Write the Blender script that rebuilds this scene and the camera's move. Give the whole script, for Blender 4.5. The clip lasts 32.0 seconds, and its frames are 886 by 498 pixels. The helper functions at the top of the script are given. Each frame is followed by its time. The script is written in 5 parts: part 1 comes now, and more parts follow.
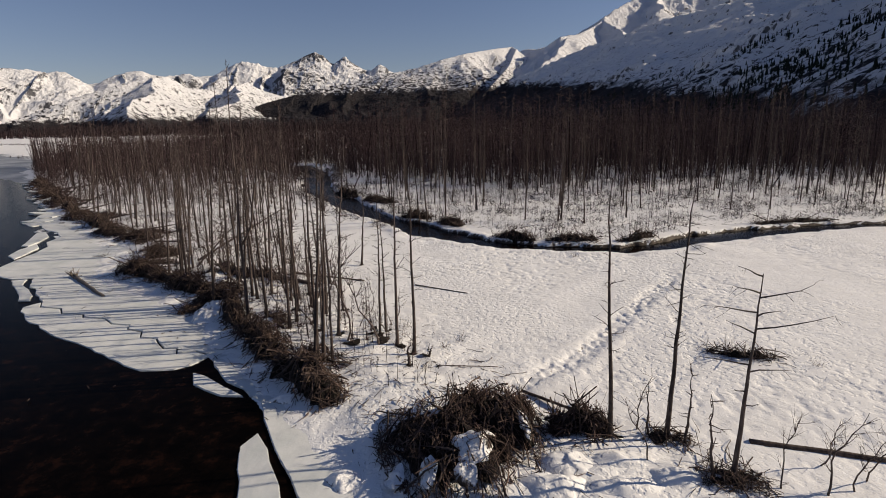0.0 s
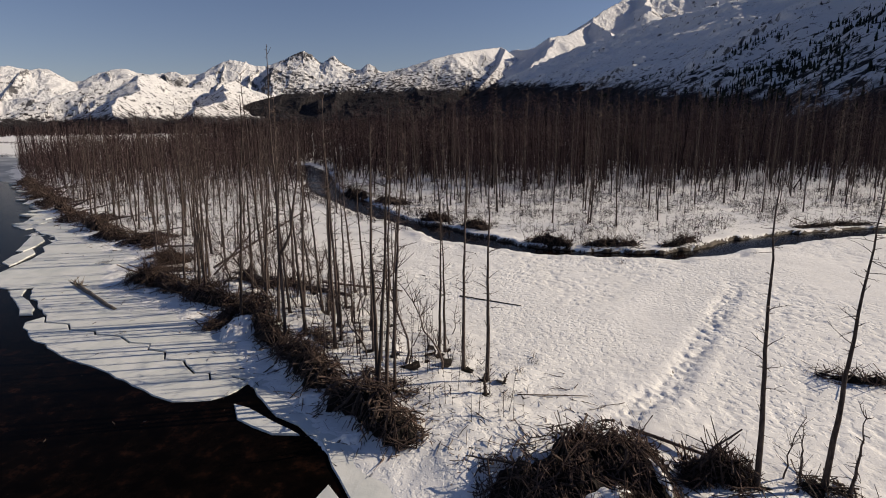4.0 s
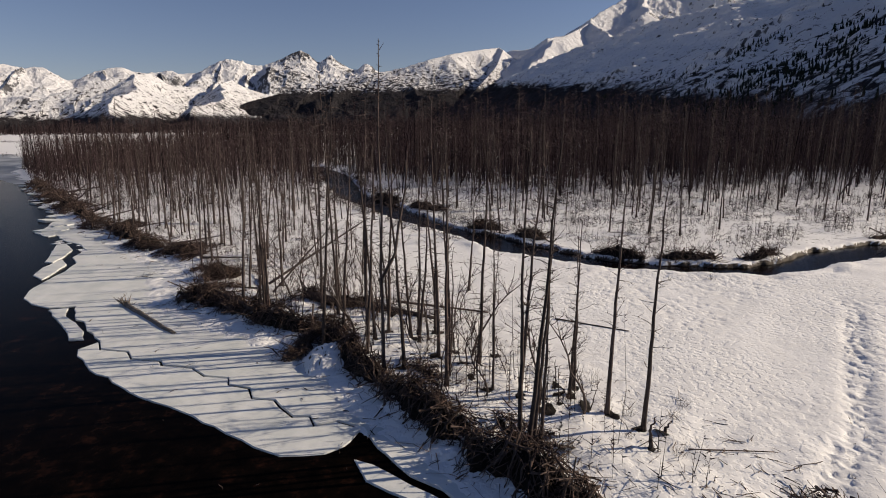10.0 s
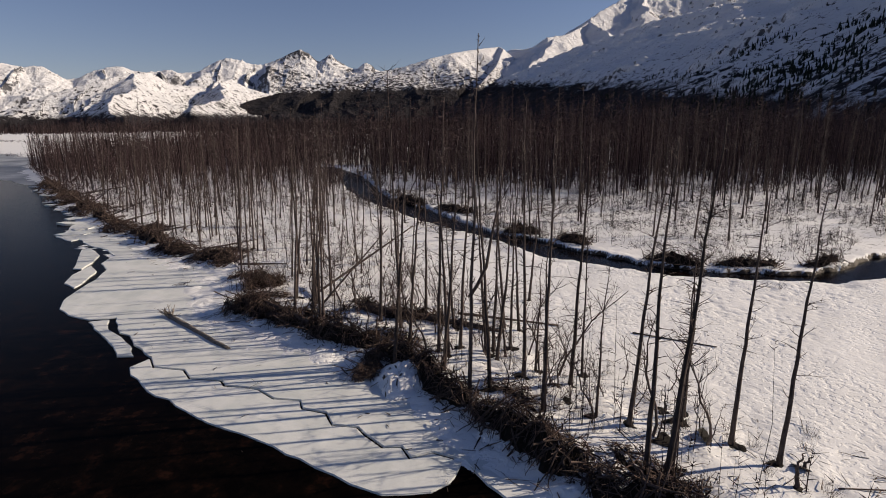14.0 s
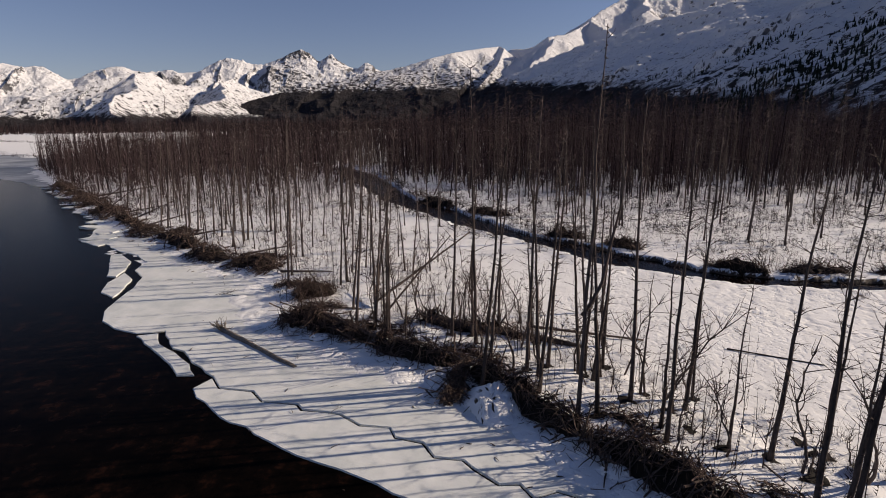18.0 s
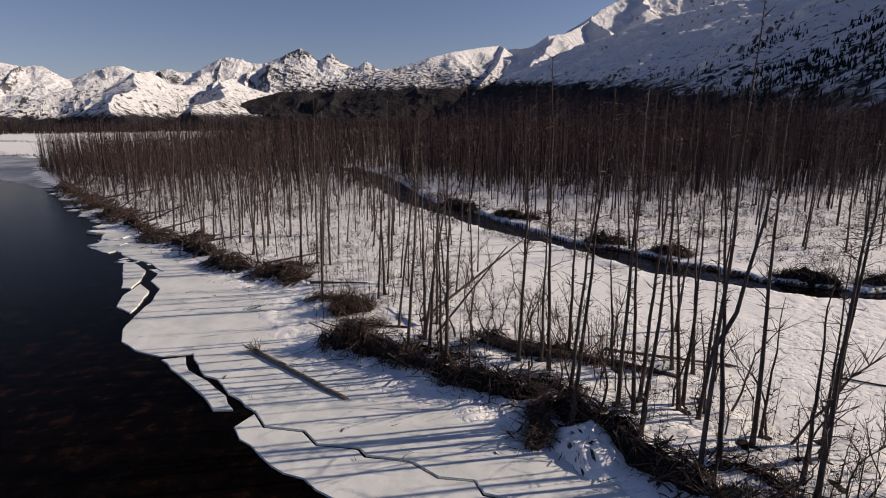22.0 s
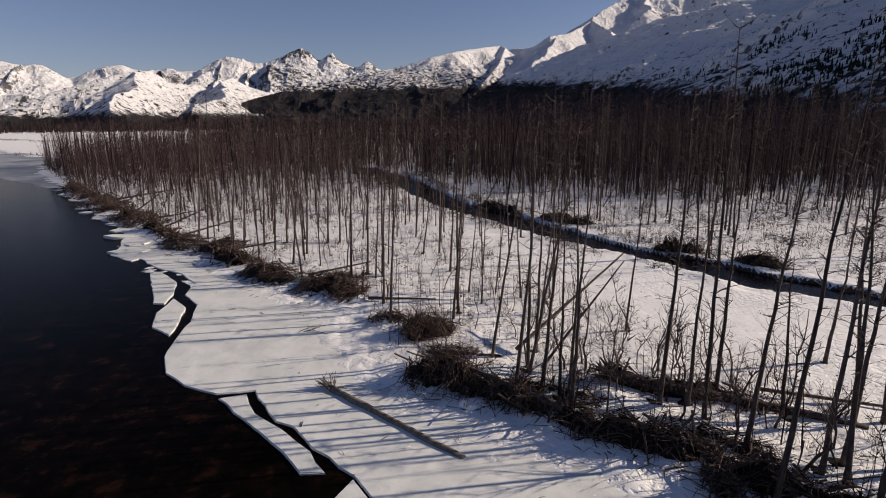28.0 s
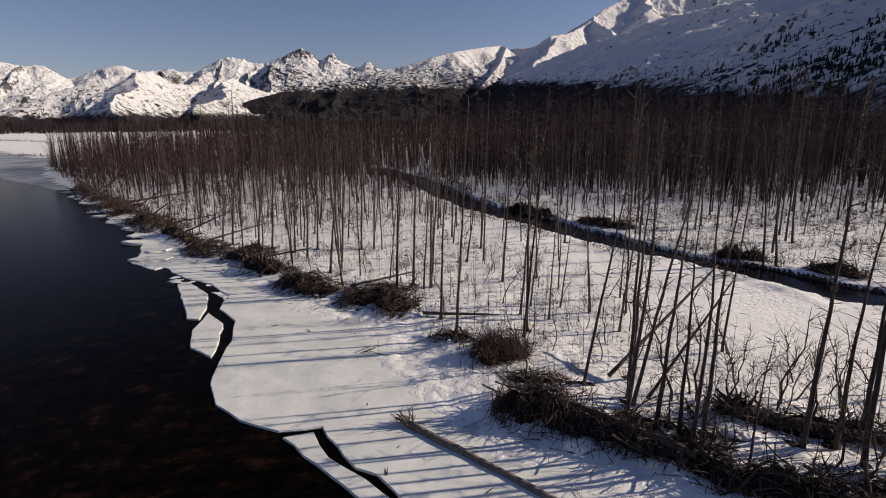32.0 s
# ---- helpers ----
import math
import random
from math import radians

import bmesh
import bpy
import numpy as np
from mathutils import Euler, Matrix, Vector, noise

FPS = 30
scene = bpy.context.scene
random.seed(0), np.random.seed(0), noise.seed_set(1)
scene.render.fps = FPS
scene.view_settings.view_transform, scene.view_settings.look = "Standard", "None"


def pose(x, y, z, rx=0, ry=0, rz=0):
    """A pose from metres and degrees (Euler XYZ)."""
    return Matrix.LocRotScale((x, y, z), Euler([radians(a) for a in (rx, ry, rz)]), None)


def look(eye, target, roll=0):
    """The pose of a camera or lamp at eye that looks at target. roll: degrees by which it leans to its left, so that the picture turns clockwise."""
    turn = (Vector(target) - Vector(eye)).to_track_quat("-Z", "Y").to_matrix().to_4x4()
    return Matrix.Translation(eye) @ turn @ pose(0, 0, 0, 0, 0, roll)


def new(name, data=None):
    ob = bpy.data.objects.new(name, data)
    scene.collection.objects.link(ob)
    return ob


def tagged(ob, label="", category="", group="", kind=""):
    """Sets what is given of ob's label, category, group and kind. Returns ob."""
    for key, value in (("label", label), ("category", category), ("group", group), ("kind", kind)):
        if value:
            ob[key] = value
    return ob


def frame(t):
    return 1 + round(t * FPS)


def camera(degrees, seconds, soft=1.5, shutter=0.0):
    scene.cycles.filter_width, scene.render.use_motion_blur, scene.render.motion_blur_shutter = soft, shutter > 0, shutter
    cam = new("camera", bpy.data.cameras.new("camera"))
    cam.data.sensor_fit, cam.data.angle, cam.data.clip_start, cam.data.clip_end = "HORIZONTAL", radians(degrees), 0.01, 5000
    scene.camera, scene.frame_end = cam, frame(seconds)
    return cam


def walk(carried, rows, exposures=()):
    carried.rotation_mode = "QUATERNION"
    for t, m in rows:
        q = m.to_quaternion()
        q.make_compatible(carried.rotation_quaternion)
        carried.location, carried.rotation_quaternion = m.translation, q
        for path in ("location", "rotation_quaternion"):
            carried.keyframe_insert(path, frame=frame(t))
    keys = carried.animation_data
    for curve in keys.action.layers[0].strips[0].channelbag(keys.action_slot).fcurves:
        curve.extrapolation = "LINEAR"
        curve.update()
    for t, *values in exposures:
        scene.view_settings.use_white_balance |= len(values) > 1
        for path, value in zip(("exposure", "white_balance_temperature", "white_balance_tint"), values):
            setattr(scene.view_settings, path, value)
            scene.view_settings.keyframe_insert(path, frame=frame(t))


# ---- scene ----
cam = camera(79.19, 32.0, soft=1.0)
walk(cam, [
    (0.0, look((0.001, 0.001, 11.759), (-0.342, 48.682, 0.356), -1.29)),
    (0.5, look((-0.468, 0.460, 11.668), (-0.516, 49.132, 0.221), -1.26)),
    (1.0, look((-0.944, 0.923, 11.602), (-0.807, 49.602, 0.185), -1.13)),
    (1.5, look((-1.436, 1.389, 11.563), (-1.084, 50.079, 0.198), -1.17)),
    (2.0, look((-1.952, 1.839, 11.528), (-1.489, 50.519, 0.126), -1.09)),
    (2.5, look((-2.481, 2.271, 11.515), (-1.919, 50.947, 0.099), -1.05)),
    (3.0, look((-3.000, 2.685, 11.522), (-2.382, 51.357, 0.090), -1.08)),
    (3.5, look((-3.507, 3.084, 11.538), (-2.846, 51.755, 0.109), -1.05)),
    (5.5, look((-5.469, 4.489, 11.722), (-4.603, 53.162, 0.310), -0.99)),
    (6.0, look((-5.960, 4.787, 11.758), (-5.049, 53.458, 0.343), -0.99)),
    (6.5, look((-6.454, 5.079, 11.792), (-5.479, 53.751, 0.386), -0.89)),
    (7.0, look((-6.966, 5.365, 11.823), (-5.974, 54.036, 0.416), -0.89)),
    (7.5, look((-7.492, 5.653, 11.848), (-6.489, 54.321, 0.430), -0.89)),
    (8.0, look((-8.002, 5.944, 11.871), (-7.011, 54.613, 0.453), -0.89)),
    (8.5, look((-8.487, 6.242, 11.892), (-7.490, 54.910, 0.472), -0.89)),
    (9.0, look((-8.965, 6.557, 11.910), (-7.957, 55.217, 0.453), -0.86)),
    (9.5, look((-9.445, 6.869, 11.923), (-8.404, 55.537, 0.504), -0.81)),
    (10.0, look((-9.941, 7.165, 11.947), (-8.879, 55.833, 0.532), -0.78)),
    (10.5, look((-10.461, 7.450, 11.971), (-9.394, 56.109, 0.517), -0.77)),
    (11.0, look((-11.007, 7.720, 12.002), (-9.946, 56.374, 0.525), -0.80)),
    (11.5, look((-11.548, 7.966, 12.038), (-10.495, 56.616, 0.548), -0.78)),
    (12.0, look((-12.070, 8.213, 12.081), (-11.028, 56.865, 0.596), -0.80)),
    (12.5, look((-12.564, 8.471, 12.117), (-11.499, 57.124, 0.635), -0.83)),
    (13.0, look((-13.048, 8.752, 12.134), (-11.963, 57.402, 0.642), -0.80)),
    (13.5, look((-13.529, 9.046, 12.142), (-12.429, 57.698, 0.666), -0.79)),
    (14.0, look((-14.007, 9.334, 12.139), (-12.892, 57.984, 0.655), -0.77)),
    (14.5, look((-14.497, 9.620, 12.135), (-13.379, 58.268, 0.642), -0.74)),
    (16.5, look((-16.595, 10.747, 12.135), (-15.495, 59.396, 0.644), -0.84)),
    (17.0, look((-17.152, 11.043, 12.182), (-16.057, 59.682, 0.650), -0.88)),
    (17.5, look((-17.718, 11.344, 12.227), (-16.622, 59.985, 0.698), -0.83)),
    (18.0, look((-18.278, 11.646, 12.252), (-17.188, 60.292, 0.745), -0.83)),
    (18.5, look((-18.810, 11.955, 12.254), (-17.692, 60.604, 0.762), -0.74)),
    (19.0, look((-19.303, 12.289, 12.242), (-18.214, 60.939, 0.754), -0.80)),
    (19.5, look((-19.737, 12.662, 12.234), (-18.620, 61.308, 0.731), -0.74)),
    (20.0, look((-20.132, 13.109, 12.249), (-19.008, 61.758, 0.761), -0.77)),
    (20.5, look((-20.505, 13.618, 12.275), (-19.373, 62.268, 0.789), -0.79)),
    (21.0, look((-20.861, 14.173, 12.288), (-19.727, 62.822, 0.800), -0.81)),
    (21.5, look((-21.208, 14.739, 12.279), (-20.066, 63.375, 0.739), -0.86)),
    (22.0, look((-21.567, 15.283, 12.252), (-20.426, 63.912, 0.680), -0.88)),
    (22.5, look((-21.959, 15.802, 12.230), (-20.826, 64.434, 0.673), -0.92)),
    (23.0, look((-22.389, 16.262, 12.211), (-21.273, 64.898, 0.666), -0.97)),
    (23.5, look((-22.861, 16.658, 12.200), (-21.749, 65.290, 0.635), -1.03)),
    (24.0, look((-23.364, 17.008, 12.211), (-22.285, 65.638, 0.638), -1.15)),
    (24.5, look((-23.856, 17.315, 12.236), (-22.790, 65.944, 0.655), -1.15)),
    (25.0, look((-24.324, 17.618, 12.266), (-23.241, 66.243, 0.670), -1.17)),
    (25.5, look((-24.777, 17.953, 12.298), (-23.657, 66.586, 0.740), -0.97)),
    (27.5, look((-26.337, 19.956, 11.955), (-25.190, 68.589, 0.397), -0.83)),
    (28.0, look((-26.689, 20.439, 11.917), (-25.527, 69.071, 0.358), -0.73)),
    (28.5, look((-27.064, 20.923, 11.903), (-25.911, 69.557, 0.352), -0.75)),
    (29.0, look((-27.471, 21.396, 11.900), (-26.338, 70.030, 0.347), -0.78)),
    (29.5, look((-27.909, 21.843, 11.899), (-26.758, 70.480, 0.359), -0.75)),
    (30.0, look((-28.380, 22.251, 11.889), (-27.247, 70.884, 0.334), -0.82)),
    (30.5, look((-28.880, 22.639, 11.877), (-27.751, 71.271, 0.317), -0.88)),
    (31.0, look((-29.397, 23.020, 11.865), (-28.280, 71.650, 0.294), -0.88)),
    (31.5, look((-29.920, 23.409, 11.862), (-28.820, 72.042, 0.301), -0.89)),
    (32.0, look((-30.439, 23.798, 11.856), (-29.318, 72.431, 0.297), -0.82)),
], [(0.0, 0.0, 7090, 13.5), (9.0, 0.02, 7060, 14.5), (14.0, 0.04, 7020, 16), (20.0, 0.04, 6980, 18), (25.0, 0.04, 6960, 18), (32.0, 0.05, 6990, 17)])

# ---- world, sun ----
SUN_EL, SUN_AZ = 24.0, 7.0          # degrees above the horizon, degrees from +x towards +y
world = bpy.data.worlds.new("winter_sky")
scene.world = world
world.use_nodes = True
wn = world.node_tree
wn.nodes.clear()
sky = wn.nodes.new("ShaderNodeTexSky")
sky.sky_type = "NISHITA"
sky.sun_disc = False
sky.sun_elevation = radians(SUN_EL)
sky.sun_rotation = radians(90 - SUN_AZ)
sky.altitude = 50
sky.air_density, sky.dust_density, sky.ozone_density = 1.0, 0.05, 3.2
bg = wn.nodes.new("ShaderNodeBackground")
bg.inputs["Strength"].default_value = 0.063
wo = wn.nodes.new("ShaderNodeOutputWorld")
tint = wn.nodes.new("ShaderNodeMix")
tint.data_type, tint.blend_type = "RGBA", "MULTIPLY"
tint.inputs[0].default_value = 1.0
tint.inputs[7].default_value = (1.05, 0.985, 1.14, 1)
wn.links.new(sky.outputs[0], tint.inputs[6])
wn.links.new(tint.outputs[2], bg.inputs[0])
wn.links.new(bg.outputs[0], wo.inputs[0])

sun_data = bpy.data.lights.new("sun", "SUN")
sun_data.energy = 5.0
sun_data.angle = radians(0.55)
sun_data.color = (1.0, 0.92, 0.77)
sun = new("sun", sun_data)
sun_way = Vector((math.cos(radians(SUN_EL)) * math.cos(radians(SUN_AZ)), math.cos(radians(SUN_EL)) * math.sin(radians(SUN_AZ)), math.sin(radians(SUN_EL))))
sun.matrix_world = look(sun_way * 200, (0, 0, 0))


# ---- materials ----
def material(name):
    m = bpy.data.materials.new(name)
    m.use_nodes = True
    t = m.node_tree
    return m, t, t.nodes["Principled BSDF"]


def node(t, kind, **values):
    n = t.nodes.new(kind)
    for key, value in values.items():
        if key.startswith("in_"):
            n.inputs[key[3:].replace("_", " ")].default_value = value
    return n


def noise_at(t, coords, scale, detail=4.0, rough=0.55):
    n = node(t, "ShaderNodeTexNoise", in_Scale=scale, in_Detail=detail, in_Roughness=rough)
    t.links.new(coords, n.inputs["Vector"])
    return n.outputs["Fac"]


def ramp(t, fac, stops):
    r = t.nodes.new("ShaderNodeValToRGB")
    while len(r.color_ramp.elements) < len(stops):
        r.color_ramp.elements.new(0.5)
    for e, (at, c) in zip(r.color_ramp.elements, stops):
        e.position = at
        e.color = (*c, 1) if len(c) == 3 else (c[0], c[0], c[0], 1)
    t.links.new(fac, r.inputs[0])
    return r.outputs[0]


def blend(t, fac, a, b, how="MIX"):
    m = t.nodes.new("ShaderNodeMix")
    m.data_type = "RGBA"
    m.blend_type = how
    for socket, value in ((m.inputs[0], fac), (m.inputs[6], a), (m.inputs[7], b)):
        if isinstance(value, (int, float)):
            socket.default_value = value
        elif isinstance(value, tuple):
            socket.default_value = (*value, 1)
        else:
            t.links.new(value, socket)
    return m.outputs[2]


def bump(t, height, strength, distance, under=None):
    b = node(t, "ShaderNodeBump", in_Strength=strength, in_Distance=distance)
    t.links.new(height, b.inputs["Height"])
    if under:
        t.links.new(under, b.inputs["Normal"])
    return b.outputs[0]


def place(t):
    return t.nodes.new("ShaderNodeNewGeometry").outputs["Position"]


def upness(t):
    g = t.nodes.new("ShaderNodeNewGeometry")
    s = t.nodes.new("ShaderNodeSeparateXYZ")
    t.links.new(g.outputs["True Normal"], s.inputs[0])
    return s.outputs[2]


def height_of(t):
    s = t.nodes.new("ShaderNodeSeparateXYZ")
    t.links.new(place(t), s.inputs[0])
    return s.outputs[2]


def calc(t, how, a, b=0.0, clamp=False):
    m = t.nodes.new("ShaderNodeMath")
    m.operation = how
    m.use_clamp = clamp
    for socket, value in zip(m.inputs, (a, b)):
        if isinstance(value, (int, float)):
            socket.default_value = value
        else:
            t.links.new(value, socket)
    return m.outputs[0]


def make_snow():
    m, t, p = material("settled_snow")
    at = place(t)
    clean = ramp(t, noise_at(t, at, 0.35, 5), [(0.3, (0.76, 0.75, 0.735)), (0.62, (0.84, 0.83, 0.815))])
    litter = ramp(t, noise_at(t, at, 5.5, 6, 0.7), [(0.635, (0, 0, 0)), (0.70, (1, 1, 1))])
    patch = ramp(t, noise_at(t, at, 0.22, 3), [(0.48, (0, 0, 0)), (0.62, (1, 1, 1))])
    dirty = blend(t, calc(t, "MULTIPLY", calc(t, "MULTIPLY", litter, patch), 0.55), clean, (0.16, 0.12, 0.09))
    soil = ramp(t, noise_at(t, at, 3.0, 6), [(0.35, (0.028, 0.020, 0.015)), (0.7, (0.085, 0.062, 0.045))])
    steep = ramp(t, calc(t, "ADD", upness(t), calc(t, "MULTIPLY", calc(t, "SUBTRACT", noise_at(t, at, 2.2, 4), 0.5), 0.35)), [(0.60, (1, 1, 1)), (0.68, (0, 0, 0))])
    t.links.new(blend(t, steep, dirty, soil), p.inputs["Base Color"])
    p.inputs["Roughness"].default_value = 0.75
    p.inputs["Specular IOR Level"].default_value = 0.25
    pit = calc(t, "MULTIPLY", ramp(t, noise_at(t, at, 3.5, 2, 0.4), [(0.38, (0, 0, 0)), (0.50, (1, 1, 1))]), ramp(t, noise_at(t, at, 0.09, 2), [(0.40, (0.25,)), (0.58, (1.0,))]))
    cups = bump(t, pit, 0.34, 0.11)
    t.links.new(bump(t, noise_at(t, at, 14.0, 5, 0.6), 0.35, 0.03, cups), p.inputs["Normal"])
    return m


def make_ice():
    m, t, p = material("snowy_river_ice")
    at = place(t)
    c = ramp(t, noise_at(t, at, 0.5, 6, 0.6), [(0.3, (0.55, 0.575, 0.555)), (0.5, (0.66, 0.67, 0.645)), (0.7, (0.75, 0.75, 0.725))])
    wet = ramp(t, noise_at(t, at, 0.16, 4), [(0.55, (0, 0, 0)), (0.72, (1, 1, 1))])
    c = blend(t, calc(t, "MULTIPLY", wet, 0.35), c, (0.55, 0.61, 0.60))
    t.links.new(c, p.inputs["Base Color"])
    p.inputs["Roughness"].default_value = 0.62
    soft = bump(t, noise_at(t, at, 0.8, 4), 0.35, 0.15)
    t.links.new(bump(t, noise_at(t, at, 18.0, 4), 0.25, 0.015, soft), p.inputs["Normal"])
    return m


def make_water(name="dark_river_water", gloss=0.018):
    m, t, p = material(name)
    at = place(t)
    bed = ramp(t, noise_at(t, at, 1.1, 7, 0.7), [(0.42, (0.0016, 0.0011, 0.0009)), (0.56, (0.0038, 0.0023, 0.0017)), (0.72, (0.020, 0.0085, 0.0055))])
    t.links.new(bed, p.inputs["Base Color"])
    p.inputs["Roughness"].default_value = 0.2
    p.inputs["IOR"].default_value = 1.33
    p.inputs["Specular IOR Level"].default_value = gloss
    t.links.new(bump(t, noise_at(t, at, 0.7, 3), 0.06, 0.05), p.inputs["Normal"])
    return m


def make_bark(name, dark, light, grain=9.0):
    m, t, p = material(name)
    co = t.nodes.new("ShaderNodeTexCoord").outputs["Object"]
    st = t.nodes.new("ShaderNodeMapping")
    st.inputs["Scale"].default_value = (1, 1, 0.25)
    t.links.new(co, st.inputs[0])
    info = t.nodes.new("ShaderNodeObjectInfo").outputs["Random"]
    c = ramp(t, noise_at(t, st.outputs[0], grain, 6, 0.65), [(0.3, dark), (0.72, light)])
    tone = ramp(t, info, [(0.0, (0.62,)), (1.0, (1.25,))])
    t.links.new(blend(t, 1.0, c, tone, "MULTIPLY"), p.inputs["Base Color"])
    p.inputs["Roughness"].default_value = 0.85
    p.inputs["Specular IOR Level"].default_value = 0.2
    t.links.new(bump(t, noise_at(t, st.outputs[0], grain * 3, 4), 0.5, 0.02), p.inputs["Normal"])
    return m


def make_woods(name, dark, light):
    m, t, p = material(name)
    g = t.nodes.new("ShaderNodeNewGeometry")
    t.links.new(ramp(t, g.outputs["Random Per Island"], [(0.0, dark), (1.0, light)]), p.inputs["Base Color"])
    p.inputs["Roughness"].default_value = 0.9
    p.inputs["Specular IOR Level"].default_value = 0.1
    return m


def make_mountain(name, tree_line, fade, rock_at, snow=(0.70, 0.69, 0.69), scrub=0.5, grain=1.0, dots=0.010, forest=-100.0, fall=0.0):
    """Snowfields, bare rock where it is steep, dark forest and scrub below the tree line (metres)."""
    m, t, p = material(name)
    at = place(t)
    rock = ramp(t, noise_at(t, at, 0.02 * grain, 8, 0.7), [(0.35, (0.055, 0.055, 0.060)), (0.7, (0.165, 0.16, 0.165))])
    rough_n = calc(t, "MULTIPLY", calc(t, "SUBTRACT", noise_at(t, at, 0.012 * grain, 8, 0.7), 0.5), 0.75)
    rough_n = calc(t, "ADD", rough_n, calc(t, "MULTIPLY", calc(t, "SUBTRACT", noise_at(t, at, 0.0026 * grain, 4, 0.6), 0.5), 0.9))
    steep = ramp(t, calc(t, "ADD", upness(t), rough_n), [(rock_at - 0.05, (1, 1, 1)), (rock_at + 0.04, (0, 0, 0))])
    c = blend(t, steep, snow, rock)
    wood = ramp(t, noise_at(t, at, 0.06 * grain, 8, 0.75), [(0.35, (0.013, 0.0125, 0.0145)), (0.75, (0.036, 0.031, 0.033))])
    level = calc(t, "DIVIDE", calc(t, "SUBTRACT", tree_line, height_of(t)), fade)
    bound = calc(t, "MINIMUM", calc(t, "MAXIMUM", level, -1.0), 1.0)
    cover = ramp(t, calc(t, "ADD", noise_at(t, at, dots, 8, 0.68), calc(t, "MULTIPLY", bound, scrub)), [(0.54, (0, 0, 0)), (0.60, (1, 1, 1))])
    s = t.nodes.new("ShaderNodeSeparateXYZ")
    t.links.new(at, s.inputs[0])
    line = calc(t, "ADD", calc(t, "MULTIPLY", s.outputs[1], fall), forest)
    under = calc(t, "DIVIDE", calc(t, "SUBTRACT", line, s.outputs[2]), 40.0)
    ragged_edge = calc(t, "MULTIPLY", calc(t, "SUBTRACT", noise_at(t, at, 0.03, 8, 0.75), 0.5), 2.5)
    dense = ramp(t, calc(t, "ADD", under, ragged_edge), [(0.0, (0, 0, 0)), (0.35, (1, 1, 1))])
    cover = blend(t, dense, cover, (1.0, 1.0, 1.0))
    t.links.new(blend(t, cover, c, wood), p.inputs["Base Color"])
    p.inputs["Roughness"].default_value = 0.9
    p.inputs["Specular IOR Level"].default_value = 0.1
    t.links.new(bump(t, noise_at(t, at, 0.03 * grain, 8, 0.65), 0.9, 16.0 / grain ** 0.8), p.inputs["Normal"])
    return m


def make_wet_ice():
    m, t, p = material("wet_grey_ice")
    at = place(t)
    t.links.new(ramp(t, noise_at(t, at, 0.05, 7, 0.65), [(0.36, (0.10, 0.11, 0.12)), (0.52, (0.24, 0.25, 0.26)), (0.66, (0.50, 0.50, 0.50))]), p.inputs["Base Color"])
    p.inputs["Roughness"].default_value = 0.5
    return m


CREEK_WATER = make_water("clear_creek_water", 0.10)
SNOW, ICE, WATER, WET_ICE = make_snow(), make_ice(), make_water(), make_wet_ice()
BARK = make_bark("grey_brown_bark", (0.024, 0.0185, 0.017), (0.138, 0.106, 0.095))
TWIG = make_bark("bare_twigs", (0.030, 0.021, 0.019), (0.150, 0.109, 0.096))
DRIFT = make_bark("weathered_driftwood", (0.010, 0.007, 0.006), (0.17, 0.120, 0.100), 6.0)
# litter at tree feet; in heaps its near-black paints the shade between sticks
DEBRIS_SHADE = make_bark("debris_and_gap_shade", (0.005, 0.004, 0.003), (0.018, 0.013, 0.010), 3.0)
WOODS = make_woods("far_bare_woods", (0.007, 0.0045, 0.005), (0.040, 0.0265, 0.028))
HAZE = make_woods("fine_bare_twigs", (0.024, 0.0145, 0.0155), (0.135, 0.089, 0.090))
STRAWS = make_woods("weathered_sticks", (0.006, 0.0042, 0.004), (0.17, 0.117, 0.098))
STRIP = make_woods("strip_bare_woods", (0.008, 0.0055, 0.0056), (0.060, 0.043, 0.041))
SPRUCE = make_woods("dark_spruce", (0.008, 0.012, 0.009), (0.022, 0.028, 0.02))


# ---- helpers for shapes ----
def part(name, mesh, mat, parent, label=""):
    """One mesh object, from a bmesh or a mesh, under a thing or a part."""
    if isinstance(mesh, bmesh.types.BMesh):
        data = bpy.data.meshes.new(name)
        mesh.to_mesh(data)
        mesh.free()
        mesh = data
    if mat and not mesh.materials:
        mesh.materials.append(mat)
    ob = new(name, mesh)
    ob.parent = parent
    return tagged(ob, label)


def thing(name, label, category, at=(0, 0, 0), group="", kind=""):
    ob = new(name)
    ob.empty_display_size = 0.2
    ob.matrix_basis = Matrix.Translation(at)
    return tagged(ob, label, category, group, kind)


def mesh_of(name, verts, faces, mat, smooth=False):
    data = bpy.data.meshes.new(name)
    verts = np.asarray(verts, np.float32)
    faces = np.asarray(faces, np.int32)
    data.vertices.add(len(verts))
    data.vertices.foreach_set("co", verts.ravel())
    data.loops.add(faces.size)
    data.loops.foreach_set("vertex_index", faces.ravel())
    data.polygons.add(len(faces))
    data.polygons.foreach_set("loop_start", np.arange(len(faces), dtype=np.int32) * faces.shape[1])
    data.polygons.foreach_set("use_smooth", np.full(len(faces), smooth))
    data.update(calc_edges=True)
    data.materials.append(mat)
    return data


